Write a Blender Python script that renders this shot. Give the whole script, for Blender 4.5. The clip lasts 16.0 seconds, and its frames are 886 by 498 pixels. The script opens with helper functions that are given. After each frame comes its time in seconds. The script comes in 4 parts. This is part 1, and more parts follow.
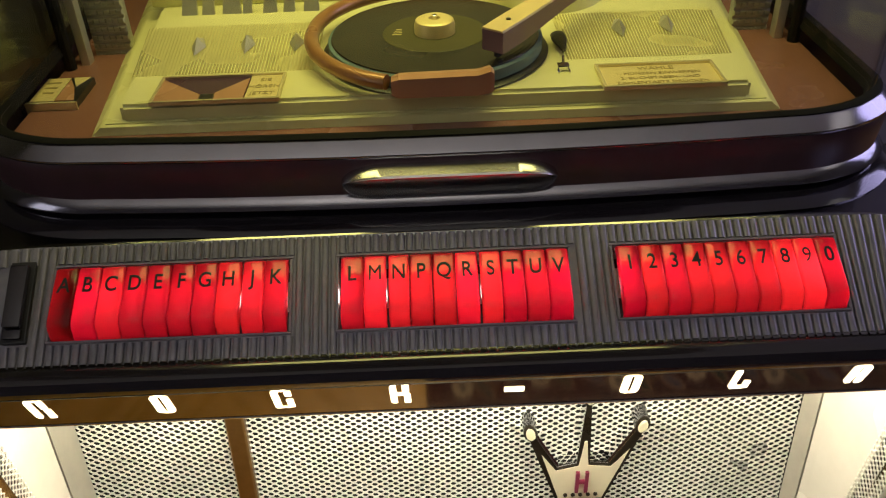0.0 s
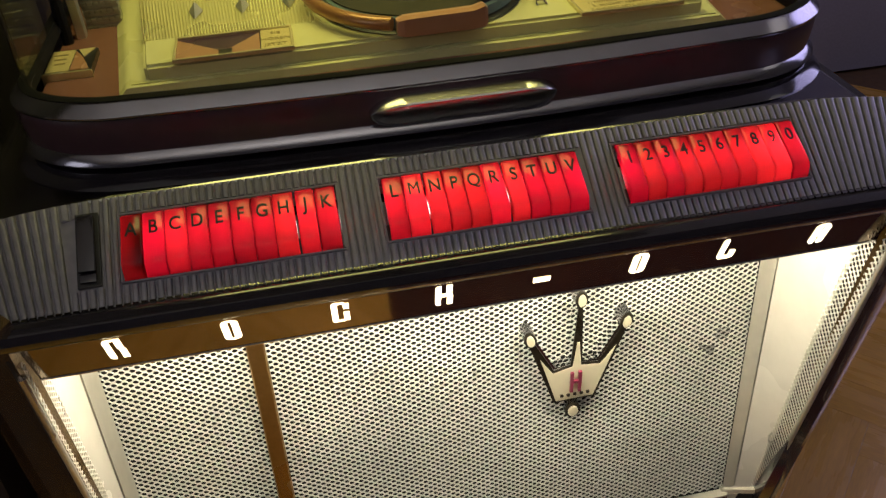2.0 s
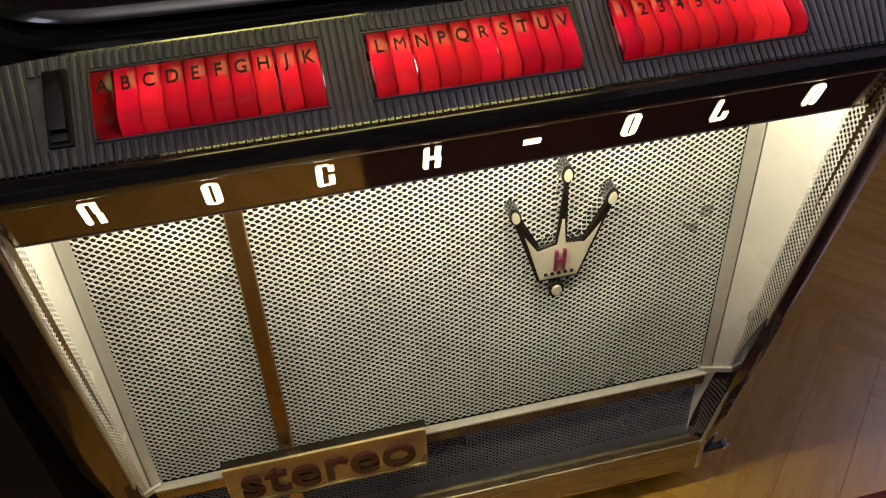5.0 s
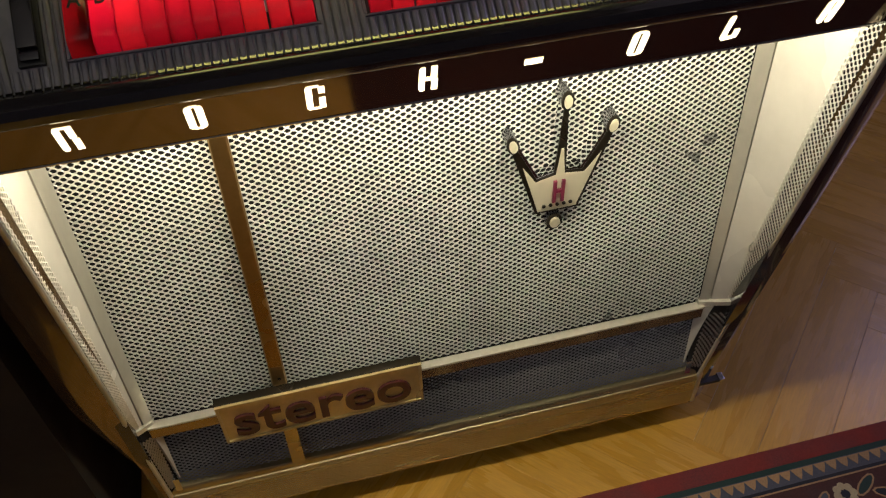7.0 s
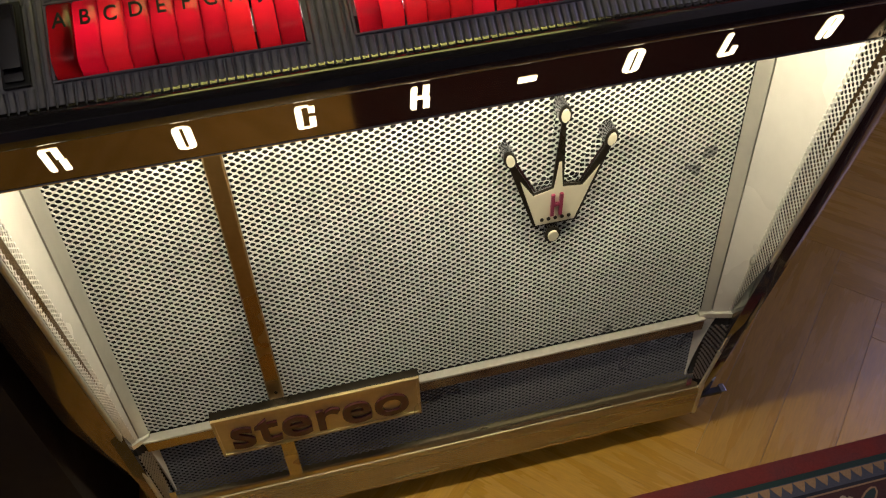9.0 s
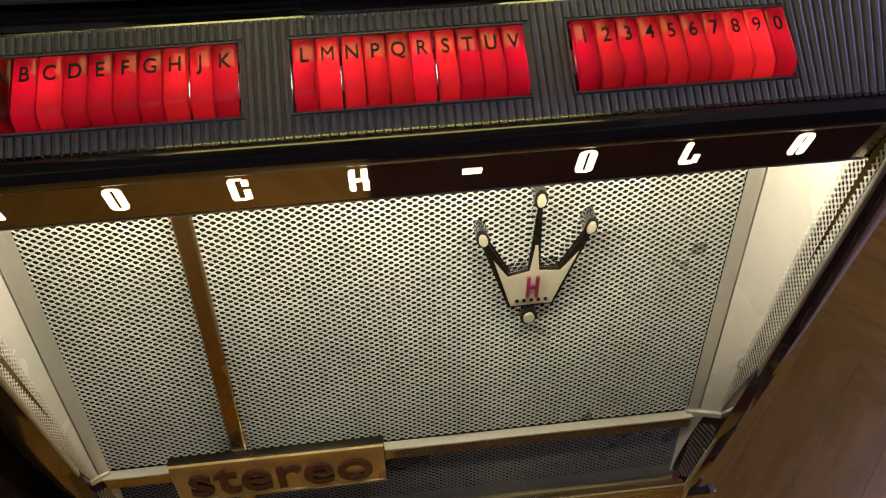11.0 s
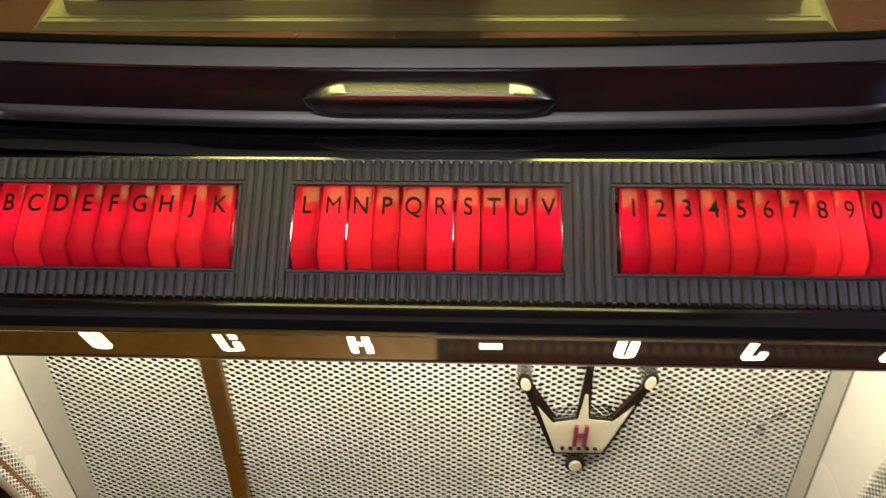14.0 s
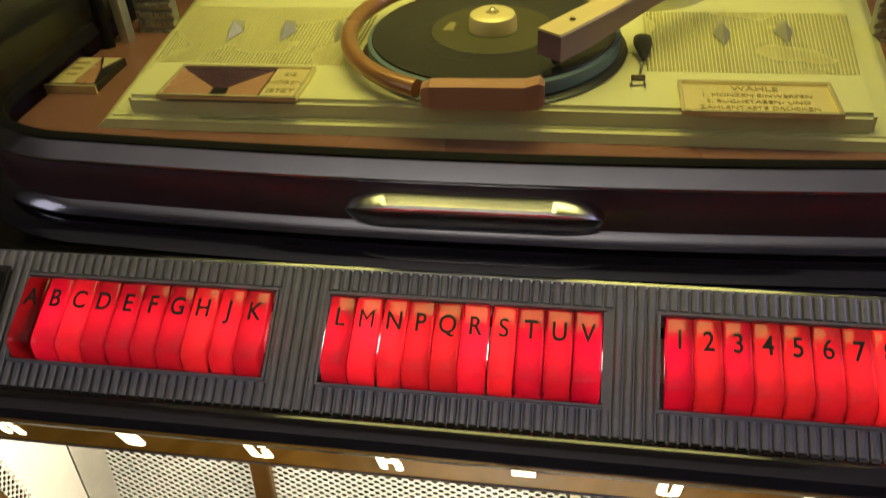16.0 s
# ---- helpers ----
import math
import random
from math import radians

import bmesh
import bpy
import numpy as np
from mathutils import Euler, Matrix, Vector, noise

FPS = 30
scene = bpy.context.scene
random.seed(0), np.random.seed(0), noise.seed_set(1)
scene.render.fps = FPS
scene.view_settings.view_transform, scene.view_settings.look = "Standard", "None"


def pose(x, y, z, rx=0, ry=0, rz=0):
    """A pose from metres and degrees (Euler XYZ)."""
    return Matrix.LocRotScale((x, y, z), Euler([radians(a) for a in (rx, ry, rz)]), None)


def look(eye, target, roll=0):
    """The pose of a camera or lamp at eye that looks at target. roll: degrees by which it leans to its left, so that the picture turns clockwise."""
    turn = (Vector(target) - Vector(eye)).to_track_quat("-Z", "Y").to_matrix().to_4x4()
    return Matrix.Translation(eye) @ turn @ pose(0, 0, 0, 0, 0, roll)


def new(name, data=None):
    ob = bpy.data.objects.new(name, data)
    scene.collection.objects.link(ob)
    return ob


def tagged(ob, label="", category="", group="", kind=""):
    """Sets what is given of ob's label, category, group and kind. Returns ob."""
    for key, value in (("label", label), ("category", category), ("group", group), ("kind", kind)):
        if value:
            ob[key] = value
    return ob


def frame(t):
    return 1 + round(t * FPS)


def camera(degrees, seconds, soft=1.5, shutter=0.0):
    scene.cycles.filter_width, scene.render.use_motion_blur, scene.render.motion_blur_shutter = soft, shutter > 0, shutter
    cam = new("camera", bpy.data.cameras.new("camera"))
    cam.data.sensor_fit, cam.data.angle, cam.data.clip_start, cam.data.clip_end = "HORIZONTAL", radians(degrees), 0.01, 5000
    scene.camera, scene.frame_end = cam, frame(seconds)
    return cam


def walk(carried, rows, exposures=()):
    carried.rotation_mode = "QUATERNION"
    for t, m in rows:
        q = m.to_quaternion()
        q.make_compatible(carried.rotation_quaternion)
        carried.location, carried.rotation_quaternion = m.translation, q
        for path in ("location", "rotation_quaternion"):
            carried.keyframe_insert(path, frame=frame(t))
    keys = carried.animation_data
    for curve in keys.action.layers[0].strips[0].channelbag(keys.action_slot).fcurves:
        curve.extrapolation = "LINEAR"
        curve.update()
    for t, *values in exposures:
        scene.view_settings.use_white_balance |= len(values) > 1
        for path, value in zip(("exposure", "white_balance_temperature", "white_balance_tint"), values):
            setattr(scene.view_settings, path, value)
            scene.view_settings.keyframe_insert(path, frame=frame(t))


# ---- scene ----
cam = camera(55.8, 16.0, soft=1.1, shutter=0.5)
PATH = [
    (0, (-0.006, -0.573, 1.217), (0.013, 1.061, 0.064), -2.0),
    (0.5, (-0.026, -0.593, 1.224), (0.042, 1.039, 0.071), -2.8),
    (1, (-0.062, -0.616, 1.227), (0.072, 1.007, 0.065), -3.2),
    (1.5, (-0.103, -0.64, 1.221), (0.105, 0.97, 0.052), -3.6),
    (2, (-0.118, -0.655, 1.219), (0.148, 0.932, 0.031), -3.2),
    (2.5, (-0.129, -0.67, 1.209), (0.167, 0.891, -0.005), -2.4),
    (3, (-0.133, -0.68, 1.203), (0.169, 0.858, -0.04), -2.3),
    (3.5, (-0.135, -0.678, 1.195), (0.17, 0.836, -0.076), -2.2),
    (4, (-0.135, -0.676, 1.188), (0.166, 0.818, -0.108), -2.2),
    (6.5, (-0.137, -0.644, 1.159), (0.163, 0.724, -0.269), -2.4),
    (7, (-0.138, -0.648, 1.151), (0.158, 0.697, -0.299), -2.2),
    (7.5, (-0.139, -0.646, 1.148), (0.152, 0.683, -0.318), -2.3),
    (8, (-0.137, -0.641, 1.149), (0.151, 0.687, -0.318), -2.6),
    (8.5, (-0.129, -0.638, 1.152), (0.154, 0.697, -0.31), -2.8),
    (9, (-0.124, -0.634, 1.155), (0.158, 0.715, -0.295), -2.6),
    (9.5, (-0.115, -0.622, 1.156), (0.168, 0.747, -0.275), -2.0),
    (9.7, (-0.11, -0.614, 1.156), (0.172, 0.763, -0.267), -1.8),
    (11.8, (0.01, -0.61, 1.175), (0.072, 0.848, -0.193), -1.4),
    (12, (0.011, -0.606, 1.176), (0.057, 0.855, -0.189), -1.9),
    (12.5, (-0.007, -0.569, 1.176), (0.035, 0.898, -0.183), -2.8),
    (13, (-0.02, -0.539, 1.174), (0.051, 0.927, -0.184), -2.2),
    (13.5, (0.011, -0.514, 1.174), (0.035, 0.964, -0.173), -0.9),
    (14, (0.04, -0.498, 1.178), (-0.055, 1.007, -0.136), -1.7),
    (14.5, (0.042, -0.478, 1.177), (-0.138, 1.044, -0.109), -2.6),
    (15, (0.051, -0.466, 1.179), (-0.17, 1.059, -0.096), -2.9),
    (15.5, (0.061, -0.464, 1.183), (-0.206, 1.066, -0.077), -3.1),
    (16, (0.068, -0.462, 1.193), (-0.243, 1.111, -0.001), -3.7),
]
walk(cam, [(t, look(eye, target, roll)) for t, eye, target, roll in PATH], [(0, 0.5), (1.5, 0.48), (3, 0.1), (3.5, 0), (9.7, -0.05), (12.5, -0.1), (14, 0.4), (16, 0.55)])

# ---- world and lights ----
world = bpy.data.worlds.new("world")
scene.world = world
world.use_nodes = True
world.node_tree.nodes["Background"].inputs[0].default_value = (0.5, 0.52, 0.6, 1)
world.node_tree.nodes["Background"].inputs[1].default_value = 0.02


def area_lamp(name, m, sx, sy, watts, colour, spread=180):
    la = bpy.data.lights.new(name, "AREA")
    la.shape, la.size, la.size_y, la.energy, la.color = "RECTANGLE", sx, sy, watts, colour
    la.spread = radians(spread)
    ob = new(name, la)
    ob.matrix_world = m
    return ob


GRILLE_W, CANOPY_W, KEY_W, WINDOW_W, ROOM_W = 2.5, 1.15, 0.041, 11.0, 20.0
area_lamp("grille_tube_light", look((0, -0.092, 0.795), (0, -0.045, 0.45)), 0.66, 0.022, GRILLE_W, (1, 0.91, 0.69))
area_lamp("canopy_light", look((0, 0.165, 1.375), (0, 0.17, 0.9)), 0.62, 0.20, CANOPY_W, (1, 0.90, 0.28), 120)
area_lamp("window_light", look((2.44, 0.6, 1.7), (0.5, -0.1, 0.5)), 1.1, 1.3, WINDOW_W, (0.60, 0.54, 1.0))
area_lamp("window_light", look((-2.24, -1.2, 1.5), (0.0, -0.5, 0.9)), 0.7, 1.0, WINDOW_W * 0.2, (0.86, 0.84, 1.0))
# Added fill from above on the right, no known lamp there.
area_lamp("right_side_fill", look((1.9, -0.4, 2.44), (0.9, -0.5, 0)), 0.6, 0.6, ROOM_W * 0.025, (1, 0.93, 0.88))
# Added fill thrown at the ceiling for ambient light and lip reflections.
area_lamp("ceiling_bounce_fill", look((-0.2, -1.6, 1.55), (-0.2, -1.35, 2.5)), 0.25, 0.25, ROOM_W * 0.5, (1, 0.94, 0.90))


KEYBOARD = Matrix.Translation((0, -0.157, 0.8405)) @ Matrix.Rotation(radians(33), 4, "X")
for u0, u1, watts in ((-0.246, -0.108, 0.80), (-0.071, 0.084, 1.15), (0.119, 0.262, 1.03)):
    area_lamp("key_light", KEYBOARD @ Matrix.Translation(((u0 + u1) / 2, 0.0440, -0.0085)) @ Matrix.Rotation(radians(180), 4, "X"), u1 - u0, 0.010, KEY_W * watts, (1, 0.9, 0.78))


# ---- materials ----
def material(name, colour, rough=0.5, metal=0.0, grain=60.0, vary=0.25, bump=0.1, coat=0.0, blotch=6.0, random_piece=0.0, depth=0.001, stretch=(1, 1, 1)):
    m = bpy.data.materials.new(name)
    m.use_nodes = True
    nt = m.node_tree
    b = nt.nodes["Principled BSDF"]
    b.inputs["Metallic"].default_value = metal
    b.inputs["Coat Weight"].default_value = coat
    b.inputs["Coat Roughness"].default_value = 0.05
    tc = nt.nodes.new("ShaderNodeTexCoord")
    mp = nt.nodes.new("ShaderNodeMapping")
    mp.inputs["Scale"].default_value = stretch
    nt.links.new(tc.outputs["Object"], mp.inputs[0])
    fine, wide = nt.nodes.new("ShaderNodeTexNoise"), nt.nodes.new("ShaderNodeTexNoise")
    fine.inputs["Scale"].default_value, wide.inputs["Scale"].default_value = grain, blotch
    fine.inputs["Detail"].default_value, wide.inputs["Detail"].default_value = 5, 3
    for n in (fine, wide):
        nt.links.new(mp.outputs[0], n.inputs["Vector"])
    add = nt.nodes.new("ShaderNodeMath")
    add.operation = "ADD"
    nt.links.new(fine.outputs["Fac"], add.inputs[0])
    nt.links.new(wide.outputs["Fac"], add.inputs[1])
    total = add
    if random_piece:
        info = nt.nodes.new("ShaderNodeObjectInfo")
        mul = nt.nodes.new("ShaderNodeMath")
        mul.operation = "MULTIPLY_ADD"
        nt.links.new(info.outputs["Random"], mul.inputs[0])
        mul.inputs[1].default_value = random_piece
        nt.links.new(add.outputs[0], mul.inputs[2])
        total = mul
    ramp = nt.nodes.new("ShaderNodeMapRange")
    ramp.inputs["From Min"].default_value, ramp.inputs["From Max"].default_value = 0.6, 1.4 + random_piece
    ramp.inputs["To Min"].default_value, ramp.inputs["To Max"].default_value = 1 - vary, 1 + vary
    nt.links.new(total.outputs[0], ramp.inputs["Value"])
    mix = nt.nodes.new("ShaderNodeMix")
    mix.data_type, mix.blend_type = "RGBA", "MULTIPLY"
    mix.inputs[0].default_value = 1
    mix.inputs[6].default_value = (*colour, 1)
    nt.links.new(ramp.outputs[0], mix.inputs[7])
    nt.links.new(mix.outputs[2], b.inputs["Base Color"])
    rr = nt.nodes.new("ShaderNodeMapRange")
    rr.inputs["From Min"].default_value, rr.inputs["From Max"].default_value = 0.3, 0.7
    rr.inputs["To Min"].default_value, rr.inputs["To Max"].default_value = rough * 0.75, min(1, rough * 1.3)
    nt.links.new(wide.outputs["Fac"], rr.inputs["Value"])
    nt.links.new(rr.outputs[0], b.inputs["Roughness"])
    if bump:
        bp = nt.nodes.new("ShaderNodeBump")
        bp.inputs["Strength"].default_value, bp.inputs["Distance"].default_value = bump, depth
        nt.links.new(fine.outputs["Fac"], bp.inputs["Height"])
        nt.links.new(bp.outputs[0], b.inputs["Normal"])
    return m


def glowing(name, colour, strength):
    m = bpy.data.materials.new(name)
    m.use_nodes = True
    b = m.node_tree.nodes["Principled BSDF"]
    b.inputs["Base Color"].default_value = (*colour, 1)
    b.inputs["Emission Color"].default_value = (*colour, 1)
    b.inputs["Emission Strength"].default_value = strength
    return m


def red_plastic():
    """Thin translucent red plastic with a soft gloss."""
    m = bpy.data.materials.new("red_translucent_plastic")
    m.use_nodes = True
    nt = m.node_tree
    for n in list(nt.nodes):
        nt.nodes.remove(n)
    out = nt.nodes.new("ShaderNodeOutputMaterial")
    noise_tex = nt.nodes.new("ShaderNodeTexNoise")
    noise_tex.inputs["Scale"].default_value = 90
    tc = nt.nodes.new("ShaderNodeTexCoord")
    nt.links.new(tc.outputs["Object"], noise_tex.inputs["Vector"])
    ramp = nt.nodes.new("ShaderNodeMix")
    ramp.data_type = "RGBA"
    ramp.inputs[6].default_value, ramp.inputs[7].default_value = (0.80, 0.006, 0.034, 1), (0.88, 0.020, 0.026, 1)
    info = nt.nodes.new("ShaderNodeObjectInfo")
    nt.links.new(info.outputs["Random"], ramp.inputs[0])
    mottle = nt.nodes.new("ShaderNodeMapRange")
    mottle.inputs["From Min"].default_value, mottle.inputs["From Max"].default_value = 0.3, 0.7
    mottle.inputs["To Min"].default_value, mottle.inputs["To Max"].default_value = 0.9, 0.97
    nt.links.new(noise_tex.outputs["Fac"], mottle.inputs["Value"])
    tr, di, gl = nt.nodes.new("ShaderNodeBsdfTranslucent"), nt.nodes.new("ShaderNodeBsdfDiffuse"), nt.nodes.new("ShaderNodeBsdfGlossy")
    nt.links.new(ramp.outputs[2], tr.inputs[0])
    di.inputs[0].default_value = (0.35, 0.01, 0.015, 1)
    gl.inputs["Roughness"].default_value = 0.16
    a, c = nt.nodes.new("ShaderNodeMixShader"), nt.nodes.new("ShaderNodeMixShader")
    nt.links.new(mottle.outputs[0], a.inputs[0])
    nt.links.new(di.outputs[0], a.inputs[1])
    nt.links.new(tr.outputs[0], a.inputs[2])
    fr = nt.nodes.new("ShaderNodeFresnel")
    fr.inputs[0].default_value = 1.42
    nt.links.new(fr.outputs[0], c.inputs[0])
    nt.links.new(a.outputs[0], c.inputs[1])
    nt.links.new(gl.outputs[0], c.inputs[2])
    nt.links.new(c.outputs[0], out.inputs[0])
    return m


def thin_glass():
    m = bpy.data.materials.new("dome_glass")
    m.use_nodes = True
    nt = m.node_tree
    for n in list(nt.nodes):
        nt.nodes.remove(n)
    out = nt.nodes.new("ShaderNodeOutputMaterial")
    tr, gl, mx, fr = (nt.nodes.new("ShaderNode" + k) for k in ("BsdfTransparent", "BsdfGlossy", "MixShader", "LayerWeight"))
    power, scale = nt.nodes.new("ShaderNodeMath"), nt.nodes.new("ShaderNodeMath")
    power.operation, scale.operation = "POWER", "MULTIPLY_ADD"
    fr.inputs["Blend"].default_value = 0.5
    nt.links.new(fr.outputs["Facing"], power.inputs[0])
    power.inputs[1].default_value = 5.0
    nt.links.new(power.outputs[0], scale.inputs[0])
    scale.inputs[1].default_value, scale.inputs[2].default_value = 0.7, 0.025
    tr.inputs[0].default_value = (0.96, 0.97, 0.96, 1)
    gl.inputs["Roughness"].default_value = 0.02
    nt.links.new(scale.outputs[0], mx.inputs[0])
    nt.links.new(tr.outputs[0], mx.inputs[1])
    nt.links.new(gl.outputs[0], mx.inputs[2])
    nt.links.new(mx.outputs[0], out.inputs[0])
    return m


BLACK_GLOSS = material("black_lacquer", (0.018, 0.016, 0.020), 0.12, 0, 40, 0.3, 0.02, 0.6)
MAROON = material("maroon_lacquer", (0.064, 0.034, 0.041), 0.30, 0, 50, 0.25, 0.02, 0.12)
STRIP = material("smoked_brown_mirror", (0.30, 0.24, 0.18), 0.07, 0.95, 30, 0.15, 0.0, 0.3)
LIPMETAL = material("grey_polished_lip", (0.31, 0.305, 0.325), 0.14, 0.95, 40, 0.12, 0.02)
# Left pillar: the warm floor's reflection is put into the colour.
PILLARLIT = material("lit_walnut_lacquer", (0.27, 0.17, 0.07), 0.12, 0.7, 30, 0.35, 0.02, 0.8, 5, 0, 0.001, (8, 8, 0.6))
RIBBED = material("dark_grey_ribbed_metal", (0.22, 0.215, 0.245), 0.34, 0.55, 120, 0.2, 0.05)
CHROME = material("polished_chrome", (0.78, 0.78, 0.78), 0.09, 1.0, 80, 0.06, 0.01)
DARKCHROME = material("dull_dark_chrome", (0.24, 0.24, 0.22), 0.16, 1.0, 80, 0.15, 0.01)
SATIN = material("satin_aluminium", (0.62, 0.61, 0.56), 0.32, 0.75, 200, 0.12, 0.04)
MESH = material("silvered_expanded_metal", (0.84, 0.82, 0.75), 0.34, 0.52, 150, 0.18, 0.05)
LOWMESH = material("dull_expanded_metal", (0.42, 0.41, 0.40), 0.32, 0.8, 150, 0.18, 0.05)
PALEBAR = material("pale_champagne_metal", (0.80, 0.76, 0.64), 0.17, 0.45, 160, 0.12, 0.03)
BRASS = material("anodised_brass", (0.52, 0.44, 0.25), 0.28, 0.85, 30, 0.10, 0.0, 0, 5, 0, 0.001, (0.3, 3, 3))
DARKBRASS = material("shaded_brass_bar", (0.44, 0.35, 0.20), 0.18, 0.9, 160, 0.08, 0.01)
# Right pillar: same lacquer, with the dark rug's reflection painted into it.
PILLARSHADE = material("shaded_walnut_lacquer", (0.030, 0.020, 0.014), 0.10, 0, 30, 0.4, 0.02, 1.0, 5, 0, 0.001, (8, 8, 0.6))
BRONZE = material("bronze_strip", (0.30, 0.18, 0.065), 0.3, 0.9, 120, 0.14, 0.03)
BACKING = material("black_speaker_cloth", (0.012, 0.011, 0.010), 0.9, 0, 300, 0.4, 0.2)
LAMPBOX = material("white_painted_lamp_box", (0.72, 0.70, 0.66), 0.6)
WHITE = material("cream_white_enamel", (0.70, 0.67, 0.60), 0.24, 0, 40, 0.06, 0.03)
GREYTRIM = material("grey_painted_trim", (0.46, 0.44, 0.38), 0.35, 0.3, 60, 0.1, 0.03)
CREAM = material("cream_deck_enamel", (0.62, 0.60, 0.31), 0.30, 0, 160, 0.06, 0.06)
GOLDRIB = material("pale_gold_ribbed_sheet", (0.68, 0.62, 0.30), 0.26, 0.55, 120, 0.1, 0.02)
GOLD = material("polished_gold", (0.78, 0.68, 0.38), 0.18, 0.55, 90, 0.1, 0.02)
GOLDPLATE = material("engraved_gold_plate", (0.72, 0.60, 0.28), 0.34, 0.3, 140, 0.1, 0.03)
ENGRAVED = material("engraved_brown", (0.30, 0.23, 0.085), 0.6)
BROWNDECK = material("reddish_brown_deck", (0.22, 0.10, 0.076), 0.25, 0, 90, 0.15, 0.03, 0.3)
VIOLET = material("dark_violet_enamel", (0.06, 0.028, 0.05), 0.3, 0, 80, 0.15)
TAN = material("copper_tan", (0.46, 0.24, 0.14), 0.3, 0.2, 80, 0.12, 0.02)
HOOP = material("copper_brown_paint", (0.34, 0.16, 0.06), 0.28, 0.35, 80, 0.15, 0.02, 0.3)
BLACKPLASTIC = material("black_plastic", (0.012, 0.012, 0.012), 0.35, 0, 80, 0.2, 0.03)
RUBBER = material("black_rubber", (0.004, 0.004, 0.004), 0.7, 0, 80, 0.2, 0.05)
RUBBER.node_tree.nodes["Principled BSDF"].inputs["Specular IOR Level"].default_value = 0.12
VINYL = material("black_vinyl", (0.012, 0.012, 0.012), 0.22, 0, 60, 0.2, 0.0)
LABEL = material("olive_record_label", (0.05, 0.045, 0.014), 0.45, 0, 60, 0.15, 0.0)
PLATTER = material("blue_grey_felt_rim", (0.09, 0.15, 0.17), 0.5, 0, 200, 0.15, 0.1)
ARMTOP = material("beige_tonearm_enamel", (0.66, 0.52, 0.26), 0.35, 0, 60, 0.08)
ARMSIDE = material("mauve_tonearm_side", (0.20, 0.11, 0.12), 0.4, 0, 60, 0.1)
INK = material("black_ink", (0.012, 0.006, 0.006), 0.5)
EMBLEM_EDGE = material("dark_bronze_edge", (0.035, 0.028, 0.018), 0.3, 0.6, 80, 0.2)
EMBLEM = material("ivory_enamel", (0.74, 0.68, 0.50), 0.25, 0, 60, 0.06, 0.02)
RASPBERRY = material("raspberry_enamel", (0.24, 0.035, 0.075), 0.3, 0, 60, 0.1)
STEREOLETTER = material("oxblood_raised_letter", (0.075, 0.020, 0.018), 0.22, 0, 60, 0.15)
SIGN = material("antique_gold_plate", (0.62, 0.49, 0.24), 0.32, 0.5, 120, 0.16, 0.05)
SILVERMESH = material("silver_woven_panel", (0.42, 0.42, 0.40), 0.35, 0.8, 160, 0.2, 0.05)
BLUECHROME = material("chrome_foot_strip", (0.7, 0.7, 0.72), 0.12, 1.0)
PLANK = material("oiled_oak_parquet", (0.54, 0.29, 0.034), 0.28, 0, 40, 0.28, 0.06, 0.6, 5, 0.5, 0.0006, (1, 9, 1))
SEAM = material("dark_oak_underfloor", (0.10, 0.055, 0.02), 0.7)
RUGRED = material("deep_red_wool", (0.17, 0.022, 0.018), 0.95, 0, 500, 0.35, 0.6, 0, 18)
RUGGREEN = material("bottle_green_wool", (0.012, 0.035, 0.03), 0.95, 0, 500, 0.3, 0.6)
RUGTAN = material("tan_wool", (0.34, 0.20, 0.10), 0.95, 0, 500, 0.3, 0.6)
RUGBLUE = material("slate_blue_wool", (0.07, 0.075, 0.10), 0.95, 0, 500, 0.3, 0.6)
RUGFIELD = material("madder_red_wool", (0.060, 0.017, 0.014), 0.95, 0, 400, 0.35, 0.6, 0, 25)
RUGNAVY = material("navy_wool", (0.012, 0.014, 0.022), 0.95, 0, 500, 0.3, 0.6)
RUGCREAM = material("cream_wool", (0.45, 0.36, 0.22), 0.95, 0, 500, 0.25, 0.6)
HANDLE = material("polished_chrome_handle", (0.58, 0.57, 0.55), 0.22, 1.0, 120, 0.06, 0.02)
# Near-black brown that stands in for the darkness left of the jukebox.
FILLERWALL = material("dark_filler_brown", (0.02, 0.015, 0.012), 0.8, 0, 120, 0.2, 0.1)
WALLPAINT = material("grey_plaster", (0.26, 0.25, 0.26), 0.85, 0, 120, 0.12, 0.15, 0, 3)
CEILPAINT = material("white_ceiling_paint", (0.72, 0.71, 0.68), 0.9, 0, 120, 0.05, 0.1)
PLANK.node_tree.nodes["Principled BSDF"].inputs["Coat Roughness"].default_value = 0.32
REDKEY = red_plastic()
GLASS = thin_glass()
GLYPH = glowing("backlit_ivory_glyph", (1.0, 0.86, 0.55), 3.2)
TUBE = glowing("fluorescent_tube", (1.0, 0.90, 0.68), 5.0)


# ---- helpers for shapes ----
def part(name, bm, mat, parent=None, label="", smooth=False):
    me = bpy.data.meshes.new(name)
    bmesh.ops.recalc_face_normals(bm, faces=bm.faces[:])
    bm.to_mesh(me)
    bm.free()
    me.materials.append(mat)
    if smooth:
        for p in me.polygons:
            p.use_smooth = True
        me.set_sharp_from_angle(angle=radians(35))
    ob = new(name, me)
    if parent:
        ob.parent = parent
    if label:
        ob["label"] = label
    return ob


